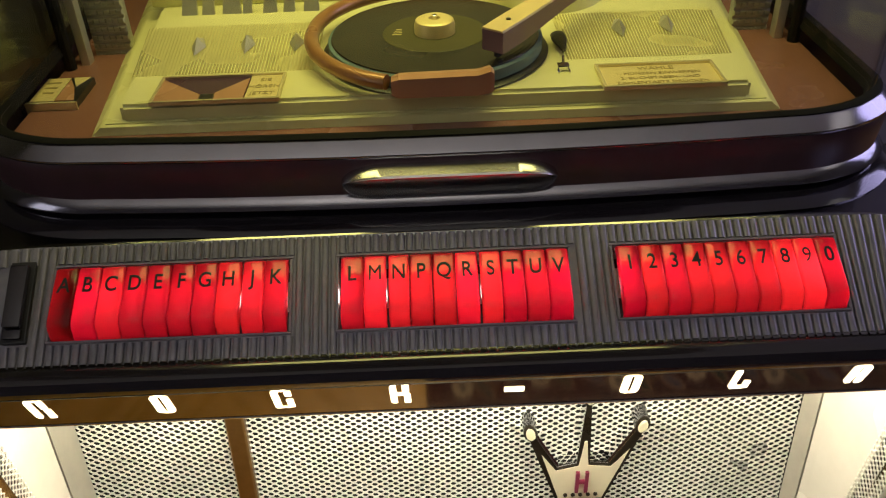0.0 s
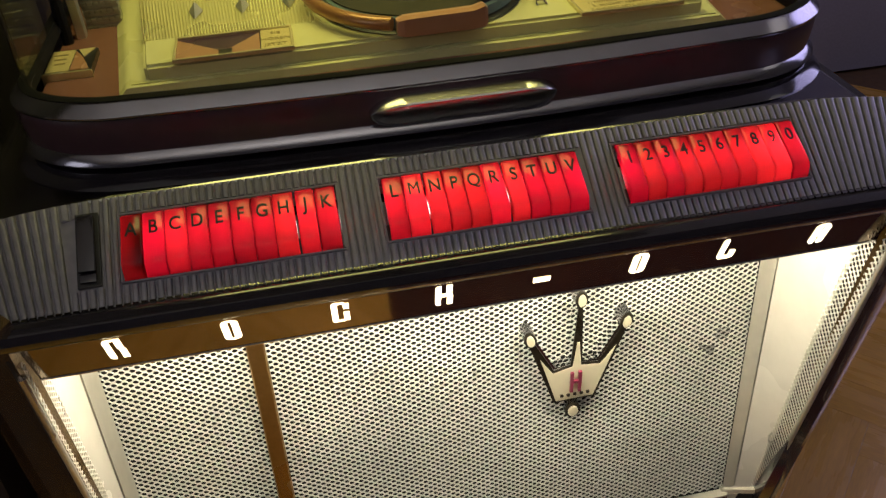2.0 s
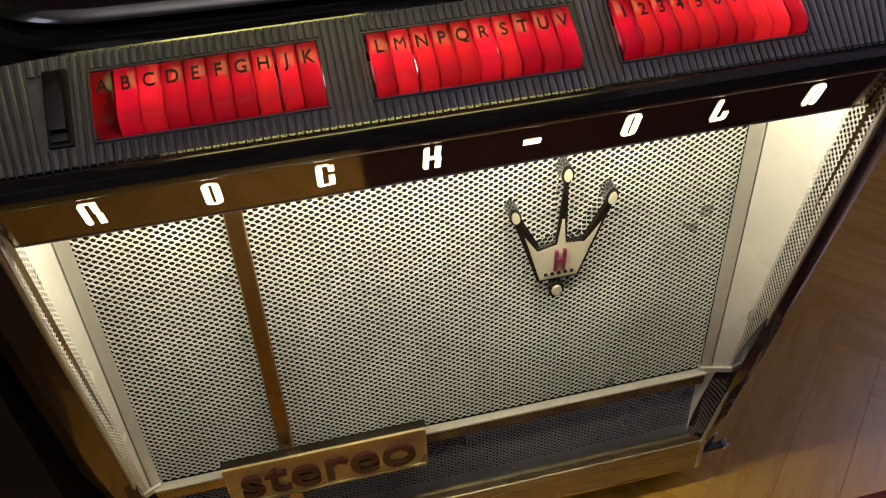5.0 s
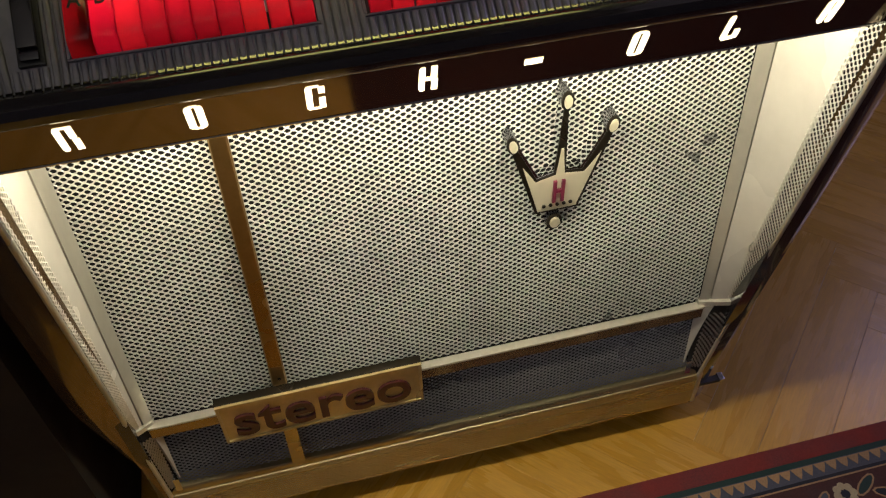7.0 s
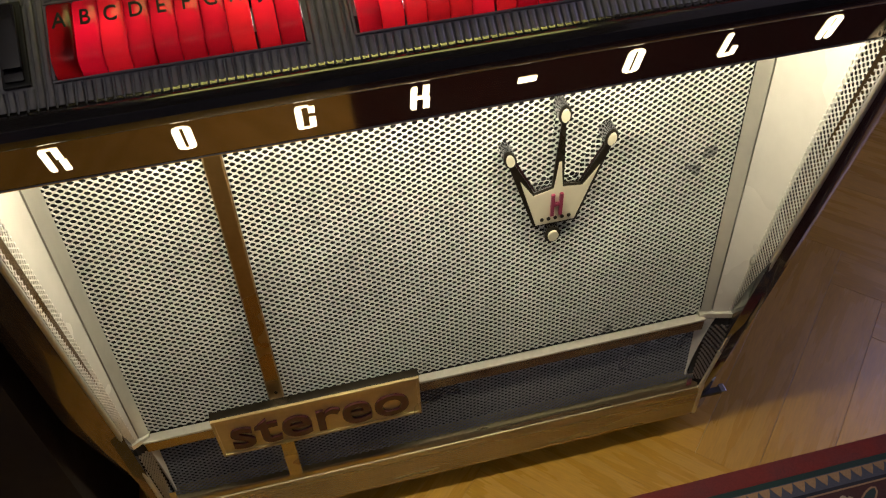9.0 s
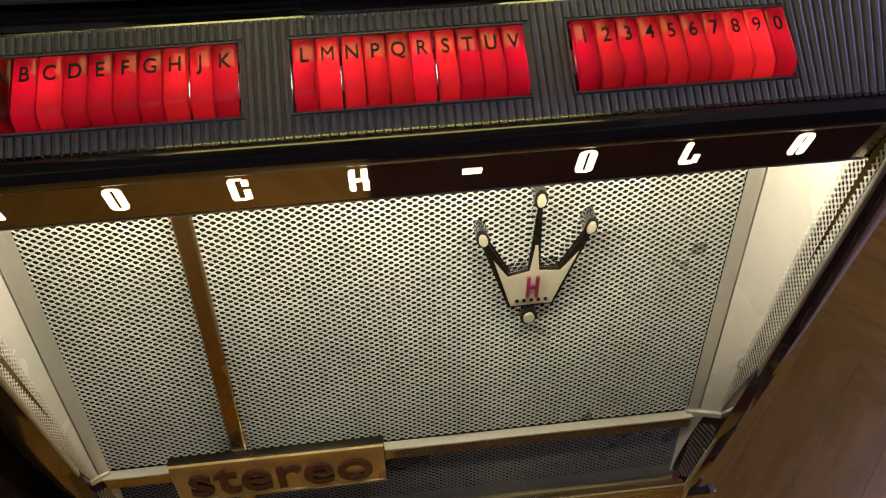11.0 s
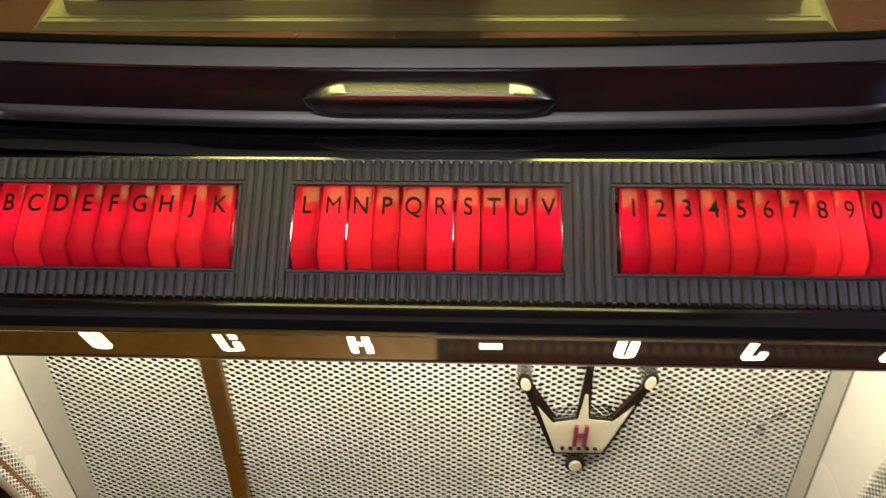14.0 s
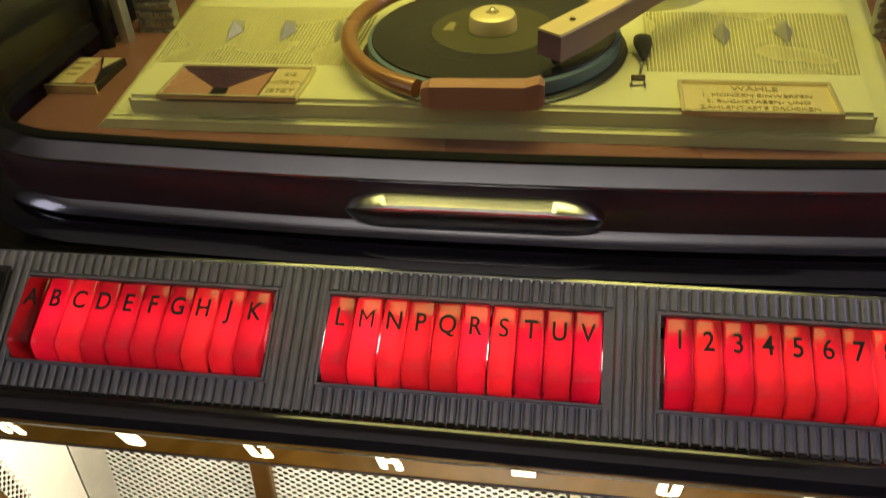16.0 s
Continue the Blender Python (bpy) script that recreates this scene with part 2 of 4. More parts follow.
def box(bm, x0, x1, y0, y1, z0, z1, bevel=0.0, m=None):
    r = bmesh.ops.create_cube(bm, size=1)
    vs = r["verts"]
    bmesh.ops.scale(bm, vec=(x1 - x0, y1 - y0, z1 - z0), verts=vs)
    bmesh.ops.translate(bm, vec=((x0 + x1) / 2, (y0 + y1) / 2, (z0 + z1) / 2), verts=vs)
    if bevel:
        es = list({e for v in vs for e in v.link_edges})
        g = bmesh.ops.bevel(bm, geom=es, offset=bevel, segments=2, affect="EDGES", profile=0.7)
        vs = list({v for f in g["faces"] for v in f.verts} | {v for v in vs if v.is_valid})
    if m:
        bmesh.ops.transform(bm, matrix=m, verts=vs)
    return bm


def cuboid(*a, **k):
    return box(bmesh.new(), *a, **k)


def loft(rings, closed=True, caps=True, bm=None):
    """Skin over rings of equal length."""
    bm = bm or bmesh.new()
    vv = [[bm.verts.new(p) for p in r] for r in rings]
    n = len(rings[0])
    for a, b in zip(vv, vv[1:]):
        for i in range(n if closed else n - 1):
            j = (i + 1) % n
            bm.faces.new((a[i], a[j], b[j], b[i]))
    if caps and closed:
        bm.faces.new(vv[0])
        bm.faces.new(vv[-1])
    return bm


def tube(points, r, sides=10, bm=None):
    pts = [Vector(p) for p in points]
    rings = []
    for i, p in enumerate(pts):
        d = (pts[min(i + 1, len(pts) - 1)] - pts[max(i - 1, 0)]).normalized()
        a = d.orthogonal().normalized() if abs(d.z) > 0.9 else d.cross(Vector((0, 0, 1))).normalized()
        b = d.cross(a)
        rings.append([p + r * (math.cos(t) * a + math.sin(t) * b) for t in (2 * math.pi * k / sides for k in range(sides))])
    return loft(rings, bm=bm)


def spun(profile, sides=48, centre=(0, 0), bm=None):
    """Profile of (radius, z) turned about an upright axis."""
    return loft([[(centre[0] + r * math.cos(t), centre[1] + r * math.sin(t), z) for t in (2 * math.pi * k / sides for k in range(sides))] for r, z in profile], bm=bm)


def slab(outline, depth, m=Matrix(), bevel=0.0, bm=None):
    """A flat outline (x, y) given thickness along its own z, then placed by m."""
    bm = bm or bmesh.new()
    lo = [bm.verts.new((x, y, 0)) for x, y in outline]
    hi = [bm.verts.new((x, y, depth)) for x, y in outline]
    n = len(outline)
    bm.faces.new(lo[::-1])
    top = bm.faces.new(hi)
    for i in range(n):
        bm.faces.new((lo[i], lo[(i + 1) % n], hi[(i + 1) % n], hi[i]))
    vs = lo + hi
    if bevel:
        g = bmesh.ops.bevel(bm, geom=list(top.edges), offset=bevel, segments=2, affect="EDGES")
        vs = list({v for v in vs if v.is_valid} | {v for f in g["faces"] for v in f.verts})
    bmesh.ops.transform(bm, matrix=m, verts=vs)
    return bm


def lettering(text, size, depth, m, bold=0.0):
    cu = bpy.data.curves.new("lettering", "FONT")
    cu.offset = bold
    cu.body, cu.size, cu.extrude, cu.align_x, cu.align_y = text, size, depth / 2, "CENTER", "CENTER"
    ob = new("lettering", cu)
    me = bpy.data.meshes.new_from_object(ob)
    bm = bmesh.new()
    bm.from_mesh(me)
    bpy.data.objects.remove(ob)
    bpy.data.meshes.remove(me)
    bpy.data.curves.remove(cu)
    bmesh.ops.transform(bm, matrix=m, verts=bm.verts[:])
    return bm


def upright(x, y, z, lean=0.0):
    """Places a flat shape in a front plane: its x to the right, its y up, its thickness towards the room."""
    return Matrix.Translation((x, y, z)) @ Euler((radians(90) + lean, 0, 0)).to_matrix().to_4x4()


def expanded_metal(corner, width, height, lwd, swd, strand, thick, tilt=0.33):
    """Expanded metal: zigzag strands that meet at their knuckles. corner(u, v, n) gives the place of a point of the sheet."""
    verts, faces = [], []
    steps = (0.0, 0.24, 0.5, 0.74)
    lift = (1, 1, -1, -1)
    rows = int(height / (swd / 2)) - 1
    for k in range(rows):
        base, sign = (k + 0.75) * swd / 2, 1 if k % 2 else -1
        us = [(i + s) * lwd for i in range(int(width / lwd) + 1) for s in steps]
        ring0 = None
        for q, u in enumerate(us):
            if u > width:
                ring0 = None
                continue
            v = base + sign * lift[q % 4] * (swd / 4 - strand * 0.22)
            ring = len(verts)
            w, t = strand / 2, strand * tilt * (1.25 if q % 2 else 0.75)
            for dv, dn in ((-w, t), (-w + thick * 0.5, t + thick), (w, -t + thick), (w, -t)):
                verts.append(corner(u, v + dv, dn))
            if ring0 is not None:
                for i in range(4):
                    j = (i + 1) % 4
                    faces.append((ring0 + i, ring0 + j, ring + j, ring + i))
            ring0 = ring
    return verts, faces


def mesh_part(name, verts, faces, mat, parent, label="", kind="", smooth=False):
    me = bpy.data.meshes.new(name)
    me.from_pydata(verts, [], faces)
    me.materials.append(mat)
    if smooth:
        for p in me.polygons:
            p.use_smooth = True
    ob = new(name, me)
    ob.parent = parent
    return tagged(ob, label, "", "", kind)


def lerp(a, b, t):
    return tuple(p + (q - p) * t for p, q in zip(a, b))


# ---- the room ----
def wall(name, *a):
    return tagged(part(name, cuboid(*a), WALLPAINT), "plain dim grey plastered wall of the room", "wall", "", "structure")


wall("wall_north", -2.3, 2.6, 1.6, 1.72, 0, 2.5)
wall("wall_south", -2.3, 2.6, -3.12, -3.0, 0, 2.5)
west = bmesh.new()
for a in ((-2.42, -2.3, -3.12, -1.6, 0, 2.5), (-2.42, -2.3, -0.8, 1.72, 0, 2.5), (-2.42, -2.3, -1.6, -0.8, 0, 0.9), (-2.42, -2.3, -1.6, -0.8, 2.1, 2.5)):
    box(west, *a)
tagged(part("wall_west", west, WALLPAINT), "plain dim grey plastered wall with a small window opening", "wall", "", "structure")
east = bmesh.new()
for a in ((2.5, 2.62, -3.0, 0.0, 0, 2.5), (2.5, 2.62, 1.2, 1.6, 0, 2.5), (2.5, 2.62, 0.0, 1.2, 0, 1.0), (2.5, 2.62, 0.0, 1.2, 2.4, 2.5)):
    box(east, *a)
tagged(part("wall_east", east, WALLPAINT), "plain dim grey plastered wall with a window opening", "wall", "", "structure")
# Added block, no known wall: it keeps the left side dark.
tagged(part("dark_filler_wall", cuboid(-0.74, -0.462, -0.06, 1.6, 0, 2.5), FILLERWALL), "added dark brown filler wall that keeps the left of the jukebox dark", "wall", "", "structure")
tagged(part("ceiling", cuboid(-2.42, 2.62, -3.12, 1.72, 2.5, 2.6), CEILPAINT), "plain white painted ceiling", "ceiling", "", "structure")
win = tagged(new("window_1"), "plain window with a white painted frame", "window", "", "structure")
frame_bm = bmesh.new()
for q in ((0.0, 1.2, 1.0, 1.06), (0.0, 1.2, 2.34, 2.4), (0.0, 0.06, 1.06, 2.34), (1.14, 1.2, 1.06, 2.34), (0.57, 0.63, 1.06, 2.34)):
    box(frame_bm, 2.53, 2.58, q[0], q[1], q[2], q[3])
part("window_frame", frame_bm, CEILPAINT, win)
for y0, y1 in ((0.06, 0.57), (0.63, 1.14)):
    pane = part("pane", cuboid(2.552, 2.558, y0, y1, 1.06, 2.34), GLASS, win)
    pane.visible_shadow = False
win = tagged(new("window_2"), "small plain window with a white painted frame", "window", "", "structure")
frame_bm = bmesh.new()
for q in ((-1.6, -0.8, 0.9, 0.96), (-1.6, -0.8, 2.04, 2.1), (-1.6, -1.54, 0.96, 2.04), (-0.86, -0.8, 0.96, 2.04)):
    box(frame_bm, -2.38, -2.33, *q)
part("window_frame", frame_bm, CEILPAINT, win)
pane = part("pane", cuboid(-2.358, -2.352, -1.54, -0.86, 0.96, 2.04), GLASS, win)
pane.visible_shadow = False
floor = tagged(part("floor", cuboid(-2.42, 2.62, -3.12, 1.72, -0.06, -0.012), SEAM), "oiled oak parquet floor laid in a diagonal herringbone", "floor", "", "structure")

# ---- the jukebox: sizes shared by its parts ----
jukebox = tagged(new("jukebox"), "dark lacquered vintage jukebox with red backlit keys and silver mesh grille", "jukebox")


def grille_y(z):
    return 0.010 - (0.655 - z) * 0.079


def grille_x(side, z):
    return 0.352 if side > 0 else -0.3655 - 0.018 * (0.655 - z)


def front_edge(side, z):
    """The front edge of a side pillar."""
    if z >= 0.28:
        t = (0.774 - z) / 0.494
        return (side * ((0.360 + 0.045 * t) if side > 0 else (0.356 + 0.040 * t)), -0.155 + 0.12 * t, z)
    t = min(1.0, (0.28 - z) / 0.16)
    return (side * ((0.405 - 0.033 * t) if side > 0 else (0.396 - 0.008 * t)), -0.035 - 0.006 * t, z)


def outer_edge(side, z):
    if side > 0:
        return (0.412, -0.107 + 0.08 * (0.617 - z) / 0.48, z)
    return (-0.440 + 0.048 * min(1, max(0, (0.36 - z) / 0.24)), -0.060 + 0.024 * min(1, (0.617 - z) / 0.40), z)


def cheek(side, z, f, n=0.0):
    g = (grille_x(side, z), grille_y(z) - 0.002, z)
    p = lerp(g, front_edge(side, z), f)
    return (p[0] - side * n, p[1], p[2])


def bend(x):
    """The keyboard falls away towards both ends."""
    return -min(0.035, 1.7 * max(0.0, abs(x) - 0.28) ** 2)


SLOPE = radians(33)
V0, V1, VL = 0.0174, 0.0698, 0.0865


def on_panel(u, v, n):
    fall = min(1.0, max(0.0, v / VL))
    x = u + math.copysign(max(0.0, abs(u) - 0.28) * 0.32 * fall, u)
    return (x, -0.157 + v * math.cos(SLOPE) - n * math.sin(SLOPE), 0.8405 + v * math.sin(SLOPE) + n * math.cos(SLOPE) + bend(u) * fall)


PANEL = KEYBOARD


def along(x0, x1, profile, step=0.012, bent=True):
    """A closed (y, z) profile carried along x, following the keyboard's fall at the ends."""
    n = max(1, round((x1 - x0) / step))
    return loft([[(x, y, z + (bend(x) if bent else 0)) for y, z in profile] for x in (x0 + (x1 - x0) * i / n for i in range(n + 1))])


def panel_box(bm, u0, u1, v0, v1, n0, n1, taper=0.0):
    n = max(1, math.ceil((u1 - u0) / 0.012)) if max(abs(u0), abs(u1)) > 0.27 else 1
    return loft([[on_panel(u, v0, n0), on_panel(u, v1, n0), on_panel(u, v1 - taper, n1), on_panel(u, v0 + taper, n1)] for u in (u0 + (u1 - u0) * i / n for i in range(n + 1))], bm=bm)


def outline(off, back=0.46):
    """Plan of the dome: a bowed front, round corners and straight sides."""
    pts = [(0.25 * i / 12, -0.051 - off + 0.13 * (0.25 * i / 12) ** 2) for i in range(13)]
    pts += [(0.25 + (0.094 + off) * math.sin(a), 0.024 - (0.0669 + off) * math.cos(a)) for a in (math.pi / 2 * k / 12 for k in range(1, 13))]
    pts += [(0.344 + off, y) for y in (0.08, 0.16, 0.3, back)]
    return [(-x, y) for x, y in pts[:0:-1]] + pts


def dome_z(z):
    """Heights on the dome's foot."""
    return 0.942 + (z - 0.9135) * 0.93


def at_height(off, z, back=0.46):
    return [(x, y, z) for x, y in outline(off, back)]


# ---- cabinet shell ----
for side in (-1, 1):
    prof = [(outer_edge(side, 0.84)[1] + 0.004, 0.84), (outer_edge(side, 0.05)[1] + 0.004, 0.05), (0.5, 0.05), (0.5, 0.84)]
    a, b = sorted((side * 0.39, side * (0.4115 if side > 0 else 0.405)))
    part("side_panel", loft([[(x, y, z) for y, z in prof] for x in (a, b)]), BLACK_GLOSS, jukebox)
    zs = [0.845 - 0.795 * i / 24 for i in range(25)]
    rings = []
    for z in zs:
        f, o = Vector(front_edge(side, z)), Vector(outer_edge(side, z))
        m = f.lerp(o, 0.5) + Vector((side * 0.004, -0.004, 0))
        inn = Vector((-side * 0.006, 0.012, 0))
        rings.append([f, f.lerp(m, 0.5), m, m.lerp(o, 0.5), o, o + inn, f + inn])
    # The two tones stand in for what each pillar reflects.
    part("pillar", loft(rings), PILLARSHADE if side > 0 else PILLARLIT, jukebox, "glossy walnut corner pillar with its reflected tone put into the colour", True)
    part("pillar_trim", tube([front_edge(side, 0.79 - 0.67 * i / 20) for i in range(21)], 0.0032), SATIN, jukebox, "bright satin metal edge trim", True)
part("back_panel", cuboid(-0.40, 0.40, 0.48, 0.5, 0.05, 0.84), BLACK_GLOSS, jukebox)
part("plinth", cuboid(-0.385, 0.375, -0.012, 0.48, 0.012, 0.05), BLACKPLASTIC, jukebox)
for x in (-0.36, 0.35):
    for y in (0.03, 0.44):
        part("foot", spun([(0.012, 0.0), (0.018, 0.002), (0.018, 0.010), (0.012, 0.014)], 20, (x, y)), RUBBER, jukebox)
shoulder = [(-0.0835, 0.8868), (-0.0800, 0.8852), (-0.0740, 0.8810), (-0.066, 0.874), (-0.050, 0.868), (0.0, 0.866), (0.49, 0.864), (0.50, 0.856), (0.50, 0.82), (-0.0835, 0.82)]
part("shoulder_top", along(-0.415, 0.415, shoulder), BLACK_GLOSS, jukebox, "glossy black lacquered cabinet top", True)
part("soffit", cuboid(-0.352, 0.352, -0.132, 0.02, 0.806, 0.812), WHITE, jukebox)
part("light_tube", tube([(-0.33, -0.098, 0.802), (0.33, -0.098, 0.802)], 0.0045), TUBE, jukebox, "lit fluorescent tube behind the front strip", True)

# keyboard panel with three openings
BLOCKS = ((-0.2665, -0.1070, "ABCDEFGHJK"), (-0.0725, 0.0855, "LMNPQRSTUV"), (0.1175, 0.2710, "1234567890"))
W = 0.3545
panel = bmesh.new()
panel_box(panel, -W, W, 0, V0, -0.006, 0)
panel_box(panel, -W, W, V1, VL, -0.006, 0)
cols, u = [], -W
for a, b, _ in BLOCKS:
    cols.append((u, a - 0.001))
    u = b + 0.001
cols.append((u, W))
for a, b in cols:
    panel_box(panel, a, b, V0, V1, -0.006, 0)
pitch = 0.0059
for k in range(-60, 61):
    u = k * pitch
    inside = any(a - 0.0035 < u < b + 0.0035 for a, b, _ in BLOCKS) or -0.303 < u < -0.278
    spans = ((0.0008, V0 - 0.0028), (V1 + 0.0028, VL - 0.001)) if inside else ((0.0008, VL - 0.001),)
    for a, b in spans:
        loft([[on_panel(u - 0.0025, v, 0), on_panel(u - 0.0019, v, 0.0016), on_panel(u - 0.0009, v, 0.0021), on_panel(u + 0.0009, v, 0.0021), on_panel(u + 0.0019, v, 0.0016), on_panel(u + 0.0025, v, 0)] for v in (a, (a + b) / 2, b)], bm=panel)
keyboard = part("keyboard_panel", panel, RIBBED, jukebox, "dark grey ribbed metal keyboard panel")
rib_end = bpy.data.meshes.new("rib_end")
bead = loft([[(u, -0.1600, 0.8400), (u, -0.1596, 0.8417), (u, -0.1580, 0.84213), (u, -0.1562, 0.8425), (u, -0.1545, 0.8400)] for u in (-0.0021, 0.0021)])
bmesh.ops.recalc_face_normals(bead, faces=bead.faces[:])
bead.to_mesh(rib_end)
bead.free()
rib_end.materials.append(DARKCHROME)
for k in range(-59, 60):
    ob = new("rib_end", rib_end)
    ob.location = (k * pitch, 0, 0)
    ob.parent = keyboard
for a, b, _ in BLOCKS:
    fr = bmesh.new()
    for q in ((a - 0.0022, b + 0.0022, V0 - 0.0018, V0), (a - 0.0022, b + 0.0022, V1, V1 + 0.0018), (a - 0.0022, a - 0.0006, V0, V1), (b + 0.0006, b + 0.0022, V0, V1)):
        panel_box(fr, *q, -0.012, 0.0022, 0.0003)
    part("key_bezel", fr, RIBBED, jukebox, "thin raised metal key frame")
    bx = bmesh.new()
    for q in ((a - 0.003, b + 0.003, V0 - 0.003, V1 + 0.003, -0.036, -0.034), (a - 0.003, a - 0.0008, V0, V1, -0.034, -0.0062), (b + 0.0008, b + 0.003, V0, V1, -0.034, -0.0062), (a - 0.003, b + 0.003, V0 - 0.003, V0 - 0.0005, -0.034, -0.0062), (a - 0.003, b + 0.003, V1 + 0.0005, V1 + 0.003, -0.034, -0.0062)):
        panel_box(bx, *q)
    # Added T-shaped blockers, hidden under the keys, that darken the key edges.
    for i in range(3 if a < -0.2 else 1, 8 if b > 0.2 else 10):
        if _[i] in "JNS":
            continue
        c = a + i * (b - a) / 10
        fin = panel_box(bmesh.new(), c - 0.0006, c + 0.0006, 0.023, V1 - 0.0025, -0.0175, 0.0004)
        panel_box(fin, c - 0.0031, c + 0.0031, 0.023, V1 - 0.0025, 0.0005, 0.0011)
        part("key_edge_blocker", fin, BLACKPLASTIC, jukebox)
    part("lamp_box", bx, LAMPBOX, jukebox)
    # Added opaque plate that keeps lamp light off the key fronts.
    part("key_front_blocker", panel_box(bmesh.new(), a, b, V0, 0.0335, -0.0068, -0.0060), BLACKPLASTIC, jukebox)


def key_shell(w):
    prof = [(0.0181, -0.006), (0.0187, 0.0022), (0.0237, 0.0086), (0.0259, 0.0102), (0.0294, 0.0108), (0.0662, 0.0062), (0.0680, 0.0045), (0.0684, -0.006)]
    rings = []
    for u, drop in ((-w / 2, 0.05), (-w / 2, 0.0016), (-w / 2 + 0.0005, 0.0006), (-w / 2 + 0.0016, 0), (w / 2 - 0.0016, 0), (w / 2 - 0.0005, 0.0006), (w / 2, 0.0016), (w / 2, 0.05)):
        rings.append([PANEL @ Vector((u, v, max(-0.006 if drop < 0.01 else 0.001, n - drop))) for v, n in prof])
    return loft(rings, closed=False)


for a, b, letters in BLOCKS:
    a, b = (a, b - 0.0003) if letters[0] == "A" else (a + 0.0014, b)
    w = (b - a) / 10
    for i, ch in enumerate(letters):
        c = a + (i + 0.5) * w + (0.0005 if ch in "JNS" else 0)
        key = part("selector_key", key_shell(w - (0.0016 if ch in "JNS" else 0.0006 if ch == "T" else 0.00035)), REDKEY, jukebox, "backlit translucent red selector key", True)
        key.location = (c, 0, 0)
        key["group"] = "red selector keys of the jukebox"
        v = 0.0543
        m = PANEL @ Matrix.Translation((0, v, 0.0108 - 0.124 * (v - 0.0294) + 0.0002)) @ Matrix.Rotation(math.atan(-0.124), 4, "X")
        part("printed_character", lettering(ch, 0.0150, 0.0004, m @ Matrix.Diagonal((0.86, 1.06, 1, 1)), 0.0 if ch in "M9" else 0.00015), INK, key)
switch = bmesh.new()
box(switch, -0.0085, 0.0085, 0.0165, 0.0750, -0.004, 0.003, 0.001, PANEL)
sw = part("selector_switch", switch, BLACKPLASTIC, jukebox, "narrow black and chrome push button")
sw.location = (-0.2905, 0, 0)
cap = bmesh.new()
box(cap, -0.006, 0.006, 0.0265, 0.0705, 0.003, 0.0095, 0.0016, PANEL)
box(cap, -0.006, 0.006, 0.0190, 0.0260, 0.003, 0.0065, 0.0016, PANEL)
part("button_cap", cap, BLACK_GLOSS, sw, "glossy black button cap", True)
part("back_trim", along(-0.378, 0.378, [(-0.0862, 0.8866), (-0.0848, 0.8880), (-0.0832, 0.88848), (-0.0822, 0.8878), (-0.0822, 0.8860), (-0.0862, 0.8855)]), DARKCHROME, jukebox, "thin bright trim behind the keys")
lip = [(-0.1560, 0.8402), (-0.1600, 0.8408), (-0.165, 0.8402), (-0.1705, 0.8375), (-0.1735, 0.832), (-0.1715, 0.8250), (-0.1685, 0.8222), (-0.157, 0.8195), (-0.150, 0.826)]
part("front_lip", along(-0.356, 0.356, lip, bent=False), BLACK_GLOSS, jukebox, "rounded glossy black front edge", True)
strip = [(-0.1600, 0.8215), (-0.1585, 0.8225), (-0.150, 0.8225), (-0.133, 0.772), (-0.1385, 0.7705), (-0.1415, 0.7715)]
strip_thing = part("front_strip", along(-0.357, 0.357, strip, bent=False), STRIP, jukebox, "glossy smoked brown strip with backlit shapes")
part("strip_trim", tube([(-0.357, -0.1405, 0.770), (0.357, -0.1405, 0.770)], 0.0014, 8), CHROME, jukebox, "fine chrome line", True)


def strip_place(x, z, out=0.0):
    t = (0.8215 - z) / 0.05
    return (x, -0.1600 + 0.0185 * t - out, z)


STRIP_LEAN = -math.atan2(0.0185, 0.05)


def glyph(x, bars):
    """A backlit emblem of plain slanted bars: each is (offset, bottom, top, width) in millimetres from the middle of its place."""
    bm = bmesh.new()
    for off, lo, hi, w in bars:
        a, b, lo, hi = (off - w / 2) * 0.001, (off + w / 2) * 0.001, lo * 0.001, hi * 0.001
        cut = 0.0026 if hi - lo > 0.015 else 0.0
        inner_cut = cut * 0.25
        ca, cb = (cut, inner_cut) if off < 0 else (inner_cut, cut)
        pts = [(a, lo + ca), (a + 0.6 * ca, lo), (b - 0.6 * cb, lo), (b, lo + cb), (b, hi - cb), (b - 0.6 * cb, hi), (a + 0.6 * ca, hi), (a, hi - ca)]
        slab(pts if cut else [(a, lo), (b, lo), (b, hi), (a, hi)], 0.0012,
             Matrix.Translation(strip_place(x, 0.7965, -0.0005)) @ Euler((radians(90) - STRIP_LEAN, 0, 0)).to_matrix().to_4x4(), bm=bm)
    part("backlit_shape", bm, GLYPH, strip_thing, "warm white backlit bar shape")


TWO = [(-3.9, -13, 13, 5.2), (3.9, -13, 13, 5.2)]
glyph(-0.287, [(-4.6, -14, 14, 4.6), (4.0, 1, 14, 4.6), (5.0, -14, -1, 4.6), (0, 12.6, 14, 6)])
glyph(-0.201, TWO + [(0, 12.6, 14, 6), (0, -14, -12.6, 6)])
glyph(-0.117, [(-4.6, -14, 14, 4.8), (4.6, 5, 12, 4.6), (4.6, -13, -1, 4.6), (0, 12.6, 14, 6), (0, -14, -12.6, 6)])
glyph(-0.035, [(-4.4, -14, 14, 4.6), (4.4, 1, 14, 4.6), (5.2, -14, -1, 4.6), (0, -1.6, 1.6, 5)])
glyph(0.0455, [(0, -3, 3, 14)])
glyph(0.128, TWO + [(0, 12.6, 14, 6), (0, -14, -12.6, 6)])
